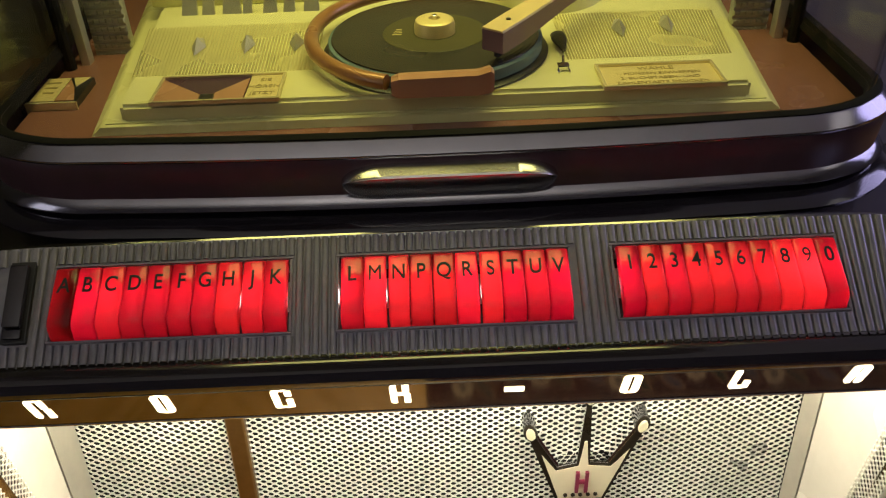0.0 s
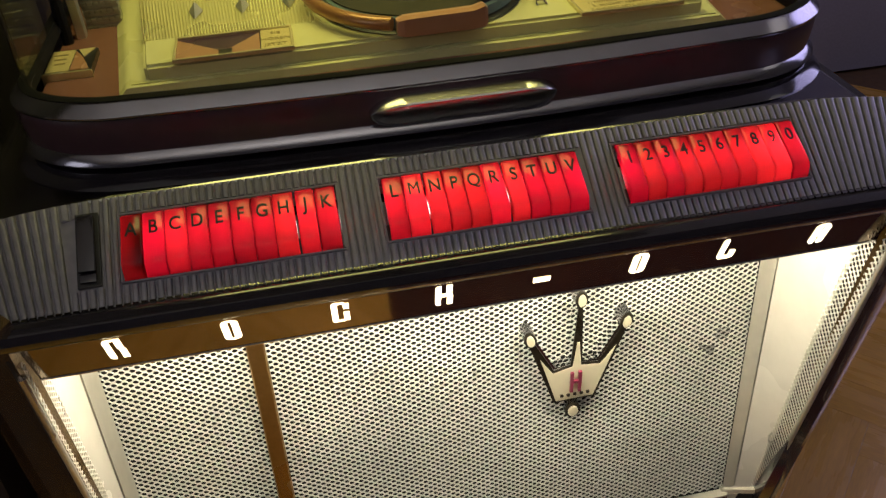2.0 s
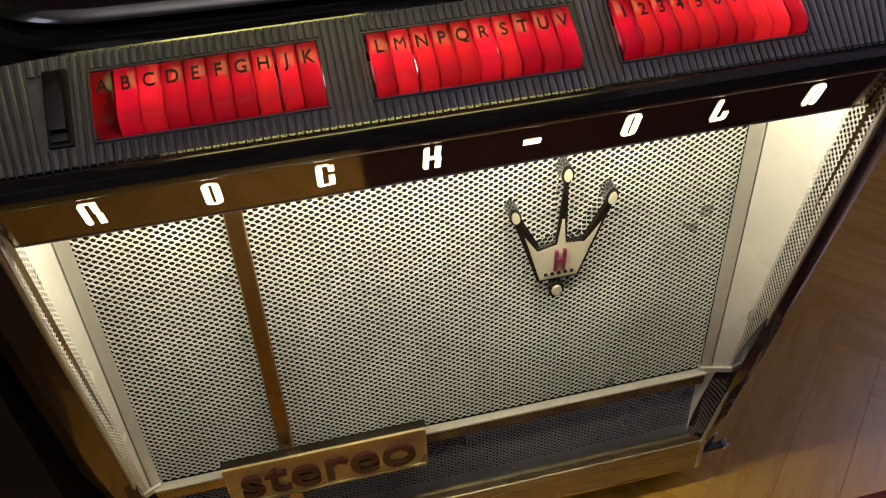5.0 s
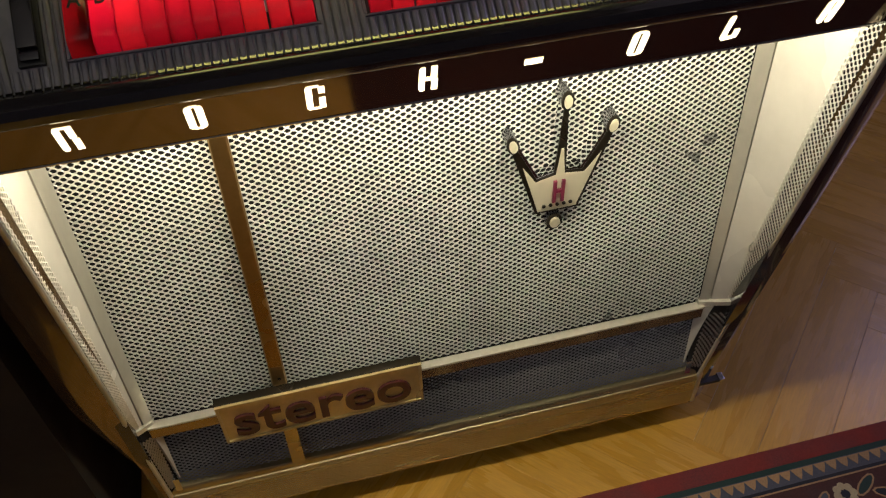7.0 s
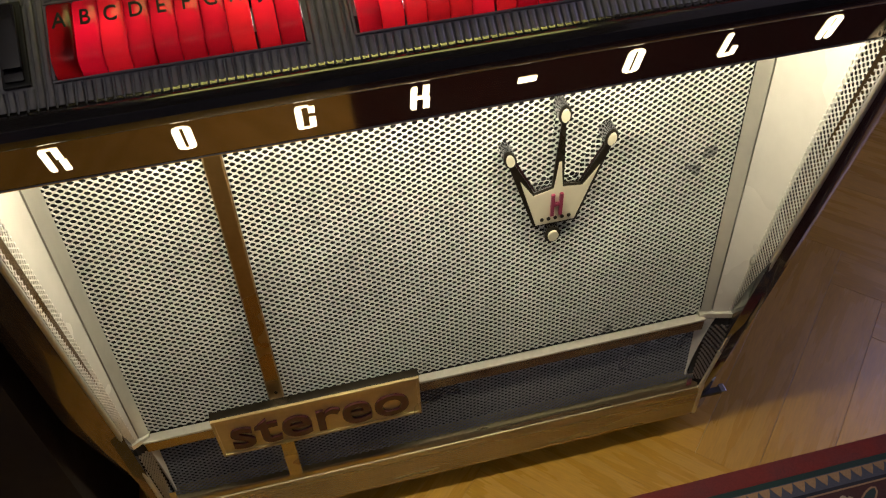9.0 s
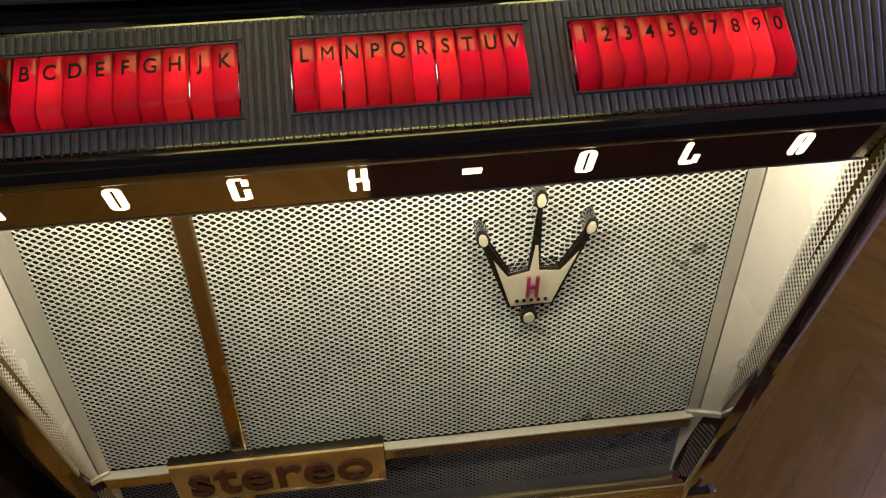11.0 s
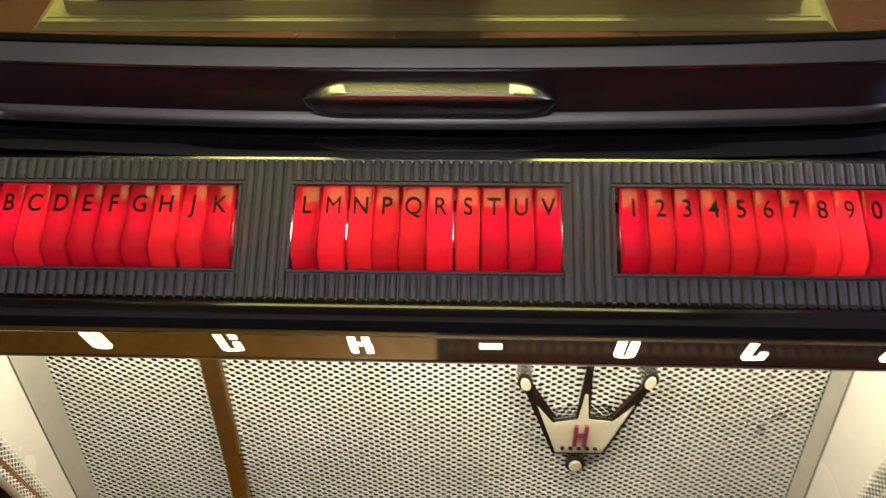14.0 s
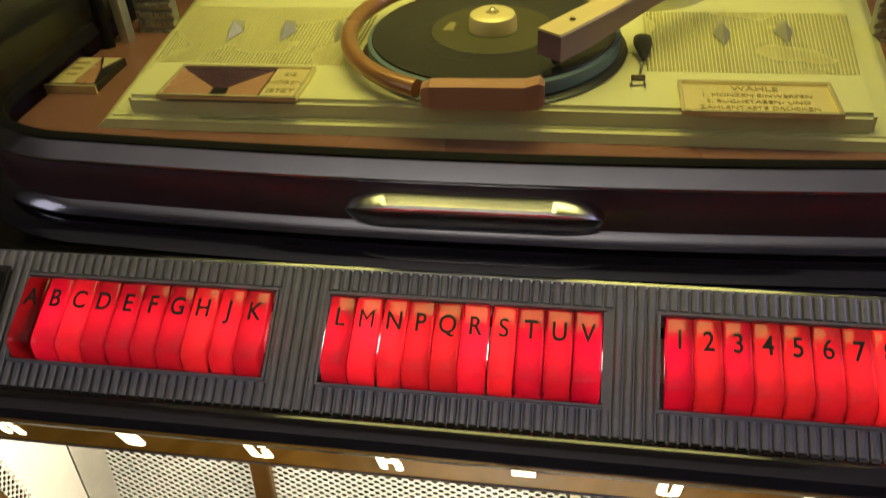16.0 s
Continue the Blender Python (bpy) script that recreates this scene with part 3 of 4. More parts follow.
glyph(0.2065, [(-5.0, -14, 14, 4.6), (4.6, -13, -3, 4.4), (0, -14, -10.5, 7)])
glyph(0.2885, TWO + [(0, 12.6, 14, 6), (0, -2, 1, 6)])

# ---- speaker front ----
part("speaker_cloth", loft([[(-0.40, grille_y(z) + 0.022, z), (0.37, grille_y(z) + 0.022, z), (0.37, grille_y(z) + 0.026, z), (-0.40, grille_y(z) + 0.026, z)] for z in (0.12, 0.81)]), BACKING, jukebox, "black cloth behind the mesh")


def sheet(z0):
    def place(u, v, n):
        z = z0 + v
        a, b = grille_x(-1, z), grille_x(1, z)
        return (a + (b - a) * u / 0.715, grille_y(z) - n, z)
    return place


LWD, SWD = 0.0108, 0.0073
mesh_part("speaker_grille", *expanded_metal(sheet(0.276), 0.715, 0.53, LWD, SWD, 0.0017, 0.0006, 0.24), MESH, jukebox, "silvered expanded metal speaker mesh", "stuff")
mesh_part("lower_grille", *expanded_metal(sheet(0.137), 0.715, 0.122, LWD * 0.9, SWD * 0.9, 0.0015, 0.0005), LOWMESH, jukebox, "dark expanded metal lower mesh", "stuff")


def cheek_strip(side, fa, fb, z0, z1, thick, n=0.0, steps=14):
    rings = []
    for i in range(steps + 1):
        z = z0 + (z1 - z0) * i / steps
        p, q = Vector(cheek(side, z, fa(z), n)), Vector(cheek(side, z, fb(z), n))
        back = Vector((side * thick, thick * 0.6, 0))
        rings.append([p, q, q + back, p + back])
    return loft(rings)


for side in (-1, 1):
    def grey_end(z, side=side):
        t = (0.774 - z) / 0.49
        return 0.16 + 0.09 * t if side > 0 else 0.29 + 0.15 * t

    def mesh_start(z, side=side):
        t = (0.774 - z) / 0.49
        return 0.79 - 0.10 * t

    part("grille_edge", cheek_strip(side, lambda z: 0.0, grey_end, 0.276, 0.806, 0.004, 0.002), GREYTRIM, jukebox, "flat grey metal edge of the grille", True)
    part("mesh_backing", cheek_strip(side, mesh_start, lambda z: 0.985, 0.276, 0.806, 0.004, -0.003), BACKING, jukebox)
    part("white_side_panel", cheek_strip(side, grey_end, lambda z: mesh_start(z) + 0.02, 0.276, 0.806, 0.004), WHITE, jukebox, "white enamelled panel lit by the tube above", True)
    span = 0.53

    def side_sheet(u, v, n, side=side):
        z = 0.278 + v
        f = mesh_start(z) + (1 - mesh_start(z)) * u / 0.046
        return cheek(side, z, f, 0.003 + n)
    mesh_part("side_mesh", *expanded_metal(side_sheet, 0.046, span, 0.0088, 0.0080, 0.0020, 0.0006, 0.12), MESH, jukebox, "silvered expanded metal side mesh", "stuff")

    def low_sheet(u, v, n, side=side):
        z = 0.140 + v
        return cheek(side, z, 0.35 + 0.65 * u / 0.040, 0.004 + n)
    part("lower_side_panel", cheek_strip(side, lambda z: 0.0, lambda z: 1.0, 0.125, 0.268, 0.004, -0.001, 6), BACKING, jukebox)
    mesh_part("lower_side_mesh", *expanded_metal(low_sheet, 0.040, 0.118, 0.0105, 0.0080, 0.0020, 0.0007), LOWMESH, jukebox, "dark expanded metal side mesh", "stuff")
    # the bar turns the corner
    a, b = Vector(cheek(side, 0.272, -0.08)), Vector(front_edge(side, 0.272))
    rings = [[p + Vector((0, dy, dz)) for dy, dz in ((-0.004, 0.006), (0.004, 0.007), (0.004, -0.001), (-0.004, -0.002))] for p in (a, b)]
    part("corner_bar", loft(rings), PALEBAR, jukebox, "pale satin metal corner bar")
    part("lower_white_edge", cheek_strip(side, lambda z: 0.02, lambda z: 0.05 + 0.42 * max(0, (z - 0.150) / 0.115), 0.150, 0.266, 0.003, 0.006, 6), WHITE, jukebox, "white tapering edge")
    x = grille_x(side, 0.2)
    part("lower_post", loft([[(x - 0.004, grille_y(z) - 0.010, z), (x + 0.004, grille_y(z) - 0.010, z), (x + 0.004, grille_y(z), z), (x - 0.004, grille_y(z), z)] for z in (0.134, 0.160)]), CHROME, jukebox, "small polished corner post")

hook = [Vector(cheek(1, 0.405, mesh_start(0.405) - 0.02, 0.001)) + Vector((0.006 * math.sin(a) - 0.004, -0.004, 0.009 * math.cos(a))) for a in (math.pi * (0.1 + 0.13 * k) for k in range(9))]
part("wire_hook", tube([(2 * hook[0].x - p.x, p.y, p.z) for p in hook], 0.0013, 6), SATIN, jukebox, "small bent wire hook", True)
bar_y = grille_y(0.27)
bar = [(bar_y - 0.0085, 0.2690), (bar_y - 0.0100, 0.2675), (bar_y - 0.0100, 0.2505), (bar_y - 0.0085, 0.2490), (bar_y + 0.002, 0.2490), (bar_y + 0.002, 0.2690)]
cross = part("cross_bar", along(-0.378, 0.354, bar, 1, False), DARKBRASS, jukebox, "brass cross bar with a bright top edge")
part("bright_edge", cuboid(-0.379, 0.355, bar_y - 0.0110, bar_y + 0.001, 0.2692, 0.2725, bevel=0.0010), PALEBAR, cross, "pale polished top edge")
rings = []
for z in (0.806, 0.55, 0.279):
    c, y = -0.2075 - 0.005 * (0.655 - z) / 0.38, grille_y(z)
    rings.append([(c - 0.0094, y - 0.006, z), (c - 0.0078, y - 0.008, z), (c + 0.0078, y - 0.008, z), (c + 0.0094, y - 0.006, z), (c + 0.0094, y + 0.004, z), (c - 0.0094, y + 0.004, z)])
part("divider_strip", loft(rings), BRONZE, jukebox, "flat bronze upright strip")
rings = []
for z in (0.256, 0.134):
    c, y = -0.2150, grille_y(z)
    rings.append([(c - 0.0085, y - 0.008, z), (c + 0.0085, y - 0.008, z), (c + 0.0085, y + 0.003, z), (c - 0.0085, y + 0.003, z)])
part("lower_divider", loft(rings), BRASS, jukebox, "short brass upright strip")
part("divider_clip", cuboid(-0.2235, -0.2015, bar_y - 0.012, bar_y - 0.001, 0.2727, 0.2985, bevel=0.002), CHROME, jukebox, "small bright clip")
kick = [(-0.030, 0.1345), (-0.036, 0.134), (-0.038, 0.131), (-0.0395, 0.1235)]
for i in range(13):
    z = 0.1225 - i * 0.0054
    kick += [(-0.0416, z), (-0.0416, z - 0.0038), (-0.0406, z - 0.0045)]
kick += [(-0.040, 0.050), (-0.014, 0.050), (-0.014, 0.1345)]
part("kick_rail", along(-0.388, 0.3735, kick, 1, False), BRASS, jukebox, "brass base rail with fine horizontal ribs")
part("rail_cap", cuboid(0.372, 0.379, -0.043, -0.012, 0.052, 0.128, bevel=0.003), SATIN, jukebox)
foot = bmesh.new()
box(foot, 0.374, 0.418, -0.041, -0.031, 0.0880, 0.0945, 0.0015)
foot_strip = part("side_foot_strip", foot, BLACKPLASTIC, jukebox, "dark strip with a chrome tip at the base")
part("chrome_tip", cuboid(0.4120, 0.4205, -0.043, -0.029, 0.0870, 0.0970, bevel=0.002), BLUECHROME, foot_strip, "chrome tip")

# word plate
plate_thing = part("word_plate", cuboid(-0.2925, -0.038, -0.045, -0.0335, 0.2290, 0.3085, bevel=0.002), EMBLEM_EDGE, jukebox, "gold name plate with a dark bronze body")
fr = bmesh.new()
for q in ((-0.2915, -0.039, 0.2300, 0.2335), (-0.2915, -0.039, 0.3040, 0.3075), (-0.2915, -0.2880, 0.2335, 0.3040), (-0.0425, -0.039, 0.2335, 0.3040)):
    box(fr, q[0], q[1], -0.0485, -0.0445, q[2], q[3], 0.0006)
part("plate_rim", fr, SIGN, plate_thing, "raised gold rim")
part("plate_face", cuboid(-0.2880, -0.0425, -0.0462, -0.0450, 0.2335, 0.3040), SIGN, plate_thing)
word = lettering("stereo", 0.074, 0.004, Matrix.Translation((-0.165, -0.0478, 0.2690)) @ Euler((radians(90), 0, 0)).to_matrix().to_4x4() @ Matrix.Diagonal((1.16, 1.18, 1, 1)), 0.0008)
part("raised_word", word, STEREOLETTER, plate_thing, "oxblood raised letters")

# crown emblem
FY = -0.014


def front_slab(pts, y, depth, bevel=0.0):
    return slab([(x, z) for x, z in pts], depth, Matrix.Translation((0, y, 0)) @ Euler((radians(90), 0, 0)).to_matrix().to_4x4(), bevel)


crown = [(0.1095, 0.4925), (0.1590, 0.4930), (0.1905, 0.5935), (0.1850, 0.5960), (0.1605, 0.5470), (0.1410, 0.5500), (0.1375, 0.6330), (0.1325, 0.6330), (0.1275, 0.5490), (0.1085, 0.5440), (0.0830, 0.5940), (0.0775, 0.5915)]
emblem = part("crown_emblem", front_slab(crown, 0.004, 0.0150), CHROME, jukebox, "crown shaped ivory emblem with dark edges")
part("dark_outline", front_slab(crown, FY + 0.0031, 0.0018), EMBLEM_EDGE, emblem, "dark bronze outline")
face = [(0.1120, 0.4950), (0.1568, 0.4955), (0.1800, 0.5700), (0.1625, 0.5440), (0.1392, 0.5470), (0.1365, 0.5830), (0.1335, 0.5830), (0.1302, 0.5465), (0.1070, 0.5405), (0.0915, 0.5660)]
part("ivory_face", front_slab(face, FY + 0.0022, 0.0016, 0.0006), EMBLEM, emblem, "ivory enamel face")
lips = [[(0.1605, 0.5470), (0.1850, 0.5960), (0.1820, 0.5975), (0.1585, 0.5500)], [(0.1410, 0.5500), (0.1605, 0.5470), (0.1590, 0.5495), (0.1410, 0.5522)], [(0.1085, 0.5440), (0.1275, 0.5490), (0.1275, 0.5512), (0.1095, 0.5465)], [(0.0830, 0.5940), (0.1085, 0.5440), (0.1100, 0.5468), (0.0855, 0.5955)]]
for q in lips:
    part("bright_edge", front_slab(q, 0.004, 0.0146), CHROME, emblem, "bright metal inner edge")
for x, z, tilt in ((0.0795, 0.598, 0.25), (0.135, 0.644, 0), (0.1885, 0.603, -0.25), (0.1330, 0.4760, 0)):
    big = 1.4 if z < 0.5 else 1.0
    ring = [(0.0068 * big * math.cos(t), 0.0112 * math.sin(t)) for t in (2 * math.pi * k / 28 for k in range(28))]
    ring = [(x + p * math.cos(tilt) - q * math.sin(tilt), z + p * math.sin(tilt) + q * math.cos(tilt)) for p, q in ring]
    ball = part("tip_disc", front_slab(ring, 0.005, 0.0172), LIPMETAL, emblem, "grey metal oval tip", True)
    part("dark_rim", front_slab(ring, FY + 0.0017, 0.0022, 0.0006), EMBLEM_EDGE, ball)
    small = [(x + (p - x) * 0.64, z + (q - z) * 0.72) for p, q in ring]
    bm = front_slab(small, FY - 0.0004, 0.0022, 0.0008)
    part("ivory_oval", bm, EMBLEM, ball, "ivory oval", True)
for x in (0.1185, 0.1263, 0.1341, 0.1419, 0.1497):
    part("stud", front_slab([(x + 0.0022 * math.cos(t), 0.5035 + 0.0022 * math.sin(t)) for t in (2 * math.pi * k / 12 for k in range(12))], FY + 0.0006, 0.002, 0.0006), EMBLEM_EDGE, emblem, "small dark stud")
red = bmesh.new()
for q in ((0.1275, 0.1312, 0.5085, 0.5395), (0.1370, 0.1407, 0.5085, 0.5395), (0.1312, 0.1370, 0.5225, 0.5265)):
    box(red, q[0], q[1], FY - 0.0022, FY + 0.0006, q[2], q[3])
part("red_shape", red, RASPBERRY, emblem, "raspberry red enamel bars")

# ---- dome: lacquered band, glass, posts ----
band = [(-0.012, 0.856), (-0.006, 0.856), (0.002, 0.858), (0.0050, 0.886), (0.0058, 0.896), (0.0050, 0.905), (0.002, 0.909), (-0.004, 0.9135), (-0.012, 0.9135)]
upper_lip = [(0.002, 0.9025), (0.0066, 0.9035), (0.0072, 0.9050), (0.0070, 0.9062), (-0.0012, 0.9148), (-0.0022, 0.9156), (-0.0045, 0.9158), (-0.006, 0.9150), (-0.006, 0.908)]
lower_lip = [(0.001, 0.8585), (0.0080, 0.8600), (0.0100, 0.8620), (0.0098, 0.8636), (0.0042, 0.8702), (0.0028, 0.8712)]
band_thing = part("dome_band", loft([at_height(o, dome_z(z)) for o, z in band], caps=False), MAROON, jukebox, "glossy dark maroon band round the glass dome", True)
ring2 = [(-0.02, 0.840), (0.012, 0.840), (0.018, 0.842), (0.019, 0.845), (0.012, 0.851), (0.006, 0.8525), (0.006, 0.854), (-0.02, 0.854)]
part("lower_ring", loft([at_height(o, dome_z(z)) for o, z in ring2]), BLACK_GLOSS, jukebox, "glossy black stepped ring", True)
for prof in (upper_lip, lower_lip):
    part("polished_lip", loft([at_height(o, dome_z(z)) for o, z in prof], caps=False), LIPMETAL, band_thing, "polished grey metal lip", True)
part("fascia", loft([at_height(-0.012, z)[6:-6] + at_height(-0.016, z)[6:-6][::-1] for z in (1.085, 1.40)]), MAROON, jukebox, "dark upper fascia behind the glass")
gasket = [(-0.014, 0.9075), (-0.003, 0.9140), (-0.0022, 0.9165), (-0.006, 0.9180), (-0.010, 0.9172), (-0.014, 0.9085)]
part("gasket", loft([at_height(o, dome_z(z)) for o, z in gasket], caps=False), RUBBER, jukebox, "black rubber glass seal", True)
part("inner_floor", loft([at_height(-0.010, z) for z in (0.914, 0.922)]), BROWNDECK, jukebox, "glossy reddish brown inner deck")
glass = bmesh.new()
pts = outline(-0.0065)
inner = outline(-0.0095)
loft([[(x, y, z) for x, y in pts + inner[::-1]] for z in (0.9430, 1.40)], bm=glass)
g = part("dome_glass", glass, GLASS, jukebox, "clear curved dome glass", True)
g.visible_shadow = False
for side in (-1, 1):
    part("corner_post", tube([(side * 0.329, 0.152, 0.909), (side * 0.329, 0.160, 1.40)], 0.0055), RUBBER, jukebox, "slim black corner post", True)
    part("post_rail", cuboid(*sorted((side * 0.314, side * 0.322)), 0.160, 0.172, 0.910, 1.40, bevel=0.001), SATIN, jukebox)
    # woven silver panel behind the deck's corner
    x0, x1 = sorted((side * 0.282, side * 0.316))
    cp = cuboid(x0, x1, 0.186, 0.196, 0.910, 1.40)
    cpo = part("silver_column", cp, SILVERMESH, jukebox, "silver ribbed column panel")
    ribs = bmesh.new()
    for k in range(60):
        for j in range(6):
            xx = x0 + (j + 0.5) * (x1 - x0) / 6
            z = 0.919 + k * 0.008
            loft([[(xx - 0.0033, 0.186, z), (xx + 0.0033, 0.186, z), (xx + 0.0033, 0.186, z + 0.006), (xx - 0.0033, 0.186, z + 0.006)], [(xx - 0.002, 0.1835, z + 0.0015), (xx + 0.002, 0.1835, z + 0.0015), (xx + 0.002, 0.1835, z + 0.0045), (xx - 0.002, 0.1835, z + 0.0045)]], bm=ribs)
    part("stud_pattern", ribs, SILVERMESH, cpo)
part("inner_back", cuboid(-0.33, 0.33, 0.43, 0.44, 0.910, 1.40), WHITE, jukebox)
part("canopy", loft([[(x, y - 0.10 * (1 - min(1, max(0, y) / 0.2)), z) for x, y in outline(0.006)] for z in (1.402, 1.56)]), MAROON, jukebox, "dark lacquered upper canopy")

# handle on the band
hx, hy, hz, HALF = 0.0065, -0.0560, 0.9140, 0.0775
rings = []
for k in range(-24, 25):
    t = math.sin(math.pi / 2 * k / 24)
    over = max(0.0, (abs(t) * HALF - 0.046) / (HALF - 0.046))
    s_ = max(0.03, math.sqrt(max(0.0, 1 - over ** 2.2)))
    rings.append([(hx + t * HALF, hy - d * s_ ** 0.8, hz - 0.001 * over + z * s_) for d, z in ((-0.004, 0.0140), (0.0020, 0.0140), (0.0155, 0.0122), (0.0168, 0.0110), (0.0166, 0.0092), (0.0122, 0.0008), (0.0066, -0.0090), (0.0015, -0.0138), (-0.004, -0.0138))])
part("dome_handle", loft(rings), HANDLE, band_thing, "polished chrome lozenge shaped pull", True)

# ---- record deck ----
def deck_slab(w0, w1, y0, y1, z0, z1, bev=0.004):
    bm = loft([[(-w0, y0, z), (w0, y0, z), (w1, y1, z), (-w1, y1, z)] for z in (z0, z1)])
    top = max(bm.faces, key=lambda f: f.calc_center_median().z)
    es = list(top.edges) + [e for e in bm.edges if abs(e.verts[0].co.z - e.verts[1].co.z) > 0.003]
    bmesh.ops.bevel(bm, geom=es, offset=bev, segments=3, affect="EDGES")
    return bm


deck = part("record_deck", deck_slab(0.260, 0.306, 0.0175, 0.42, 0.9195, 0.930, 0.003), CREAM, jukebox, "cream enamelled record deck with stepped edges", True)
skirt = [(0.268, 0.316, 0.0150, 0.9222), (0.266, 0.3135, 0.0156, 0.9238), (0.263, 0.310, 0.0162, 0.9262), (0.2605, 0.3065, 0.0166, 0.9285), (0.258, 0.304, 0.0190, 0.9290)]
part("deck_skirt", loft([[(-a, y, z), (a, y, z), (b, 0.418, z), (-b, 0.418, z)] for a, b, y, z in skirt]), CREAM, deck, "sloping cream skirt round the deck", True)
part("deck_plate", deck_slab(0.245, 0.283, 0.0235, 0.42, 0.9301, 0.943, 0.003), CREAM, deck, "", True)
for side, x0, x1, y0, y1 in ((-1, -0.249, -0.098, 0.079, 0.190), (1, 0.110, 0.247, 0.079, 0.186)):
    bm = bmesh.new()
    n = 56
    sk = side * 0.014
    for k in range(n):
        t0, t1 = k / n, (k + 0.72) / n
        a, b = x0 + (x1 - x0) * t0, x0 + (x1 - x0) * t1
        fa = (t0 if side > 0 else 1 - t0) * sk
        loft([[(a + 0, y0, 0.9432), ((a + b) / 2, y0, 0.94355), (b, y0, 0.9432)], [(a + fa, y1, 0.9432), ((a + b) / 2 + fa, y1, 0.94355), (b + fa, y1, 0.9432)]], bm=bm)
    part("ribbed_field", bm, GOLDRIB, deck, "pale gold ribbed sheet")


def diamond(x, y):
    bm = bmesh.new()
    top = bm.verts.new((x, y, 0.953))
    ring = [bm.verts.new(p) for p in ((x, y + 0.021, 0.9442), (x - 0.0066, y, 0.9442), (x, y - 0.021, 0.9442), (x + 0.0066, y, 0.9442))]
    for i in range(4):
        bm.faces.new((ring[i], ring[(i + 1) % 4], top))
    bm.faces.new(ring[::-1])
    part("diamond_ornament", bm, SATIN, deck, "polished pale metal diamond ornament")


for x, y in ((-0.206, 0.137), (-0.163, 0.138), (-0.120, 0.139), (0.165, 0.143), (0.2085, 0.147)):
    diamond(x, y)


def plaque(x0, x1, y0, y1, z):
    bm = bmesh.new()
    w = 0.0024
    for q in ((x0, x1, y0, y0 + w), (x0, x1, y1 - w, y1), (x0, x0 + w, y0 + w, y1 - w), (x1 - w, x1, y0 + w, y1 - w)):
        box(bm, q[0], q[1], q[2], q[3], z, z + 0.0034, 0.0005)
    return bm


Z = 0.9431
sign1 = part("coin_plaque", cuboid(-0.219, -0.122, 0.022, 0.068, Z, Z + 0.0012), VIOLET, deck, "violet and gold plaque with a small slot")
part("plaque_rim", plaque(-0.2205, -0.1205, 0.0205, 0.0695, Z), GOLD, sign1, "polished gold rim")
part("gold_panel", cuboid(-0.1480, -0.1230, 0.0230, 0.0670, Z + 0.0013, Z + 0.0020), GOLDPLATE, sign1, "gold text panel")
for pts in ([(-0.218, 0.064), (-0.218, 0.024), (-0.184, 0.024), (-0.182, 0.032)], [(-0.149, 0.062), (-0.176, 0.032), (-0.174, 0.024), (-0.149, 0.024)]):
    part("tan_facet", slab(pts, 0.0012, Matrix.Translation((0, 0, Z + 0.0013))), TAN, sign1, "copper tan facet")
part("slot", cuboid(-0.183, -0.172, 0.0235, 0.033, Z + 0.0013, Z + 0.0030), BLACKPLASTIC, sign1)
for k, text in enumerate(("SIE", "H\u00d6REN", "JETZT")):
    part("engraved_line", lettering(text, 0.0074, 0.0003, Matrix.Translation((-0.1355, 0.0575 - k * 0.0125, Z + 0.0022))), ENGRAVED, sign1)
sign2 = part("instruction_plaque", cuboid(0.130, 0.222, 0.018, 0.059, Z, Z + 0.0012), GOLDPLATE, deck, "gold instruction plaque")
part("plaque_rim", plaque(0.1285, 0.2235, 0.0165, 0.0605, Z), GOLD, sign2, "polished gold rim")
for text, size, y in (("W\u00c4HLE", 0.0085, 0.0520), ("1. M\u00dcNZEN EINWERFEN", 0.0062, 0.0425), ("2. BUCHSTABEN- UND", 0.0062, 0.0340), ("ZAHLENTASTE DR\u00dcCKEN", 0.0062, 0.0255)):
    part("engraved_line", lettering(text, size, 0.0003, Matrix.Translation((0.1760, y, Z + 0.0015))), ENGRAVED, sign2)
CZ = 0.9280
sign3 = part("corner_plaque", cuboid(-0.336, -0.296, 0.068, 0.118, 0.9101, CZ, bevel=0.0008), BLACKPLASTIC, jukebox, "small gold and brown plaque in the corner")
part("gold_panel", cuboid(-0.3345, -0.315, 0.0700, 0.1160, CZ + 0.0001, CZ + 0.0007), GOLDPLATE, sign3, "gold text panel")
part("tan_facet", slab([(-0.314, 0.0700), (-0.298, 0.0700), (-0.3055, 0.095), (-0.314, 0.113)], 0.0008, Matrix.Translation((0, 0, CZ + 0.0001))), TAN, sign3)
part("light_facet", slab([(-0.3125, 0.1160), (-0.298, 0.1160), (-0.3055, 0.098)], 0.0008, Matrix.Translation((0, 0, CZ + 0.0001))), GOLDPLATE, sign3)
part("front_edge_strip", cuboid(-0.337, -0.295, 0.0656, 0.0679, CZ - 0.009, CZ + 0.0007), GOLD, sign3)
for k in range(3):
    part("text_bar", cuboid(-0.332 + 0.0015 * k, -0.320, 0.104 - k * 0.010, 0.107 - k * 0.010, CZ + 0.0008, CZ + 0.0011), ENGRAVED, sign3)

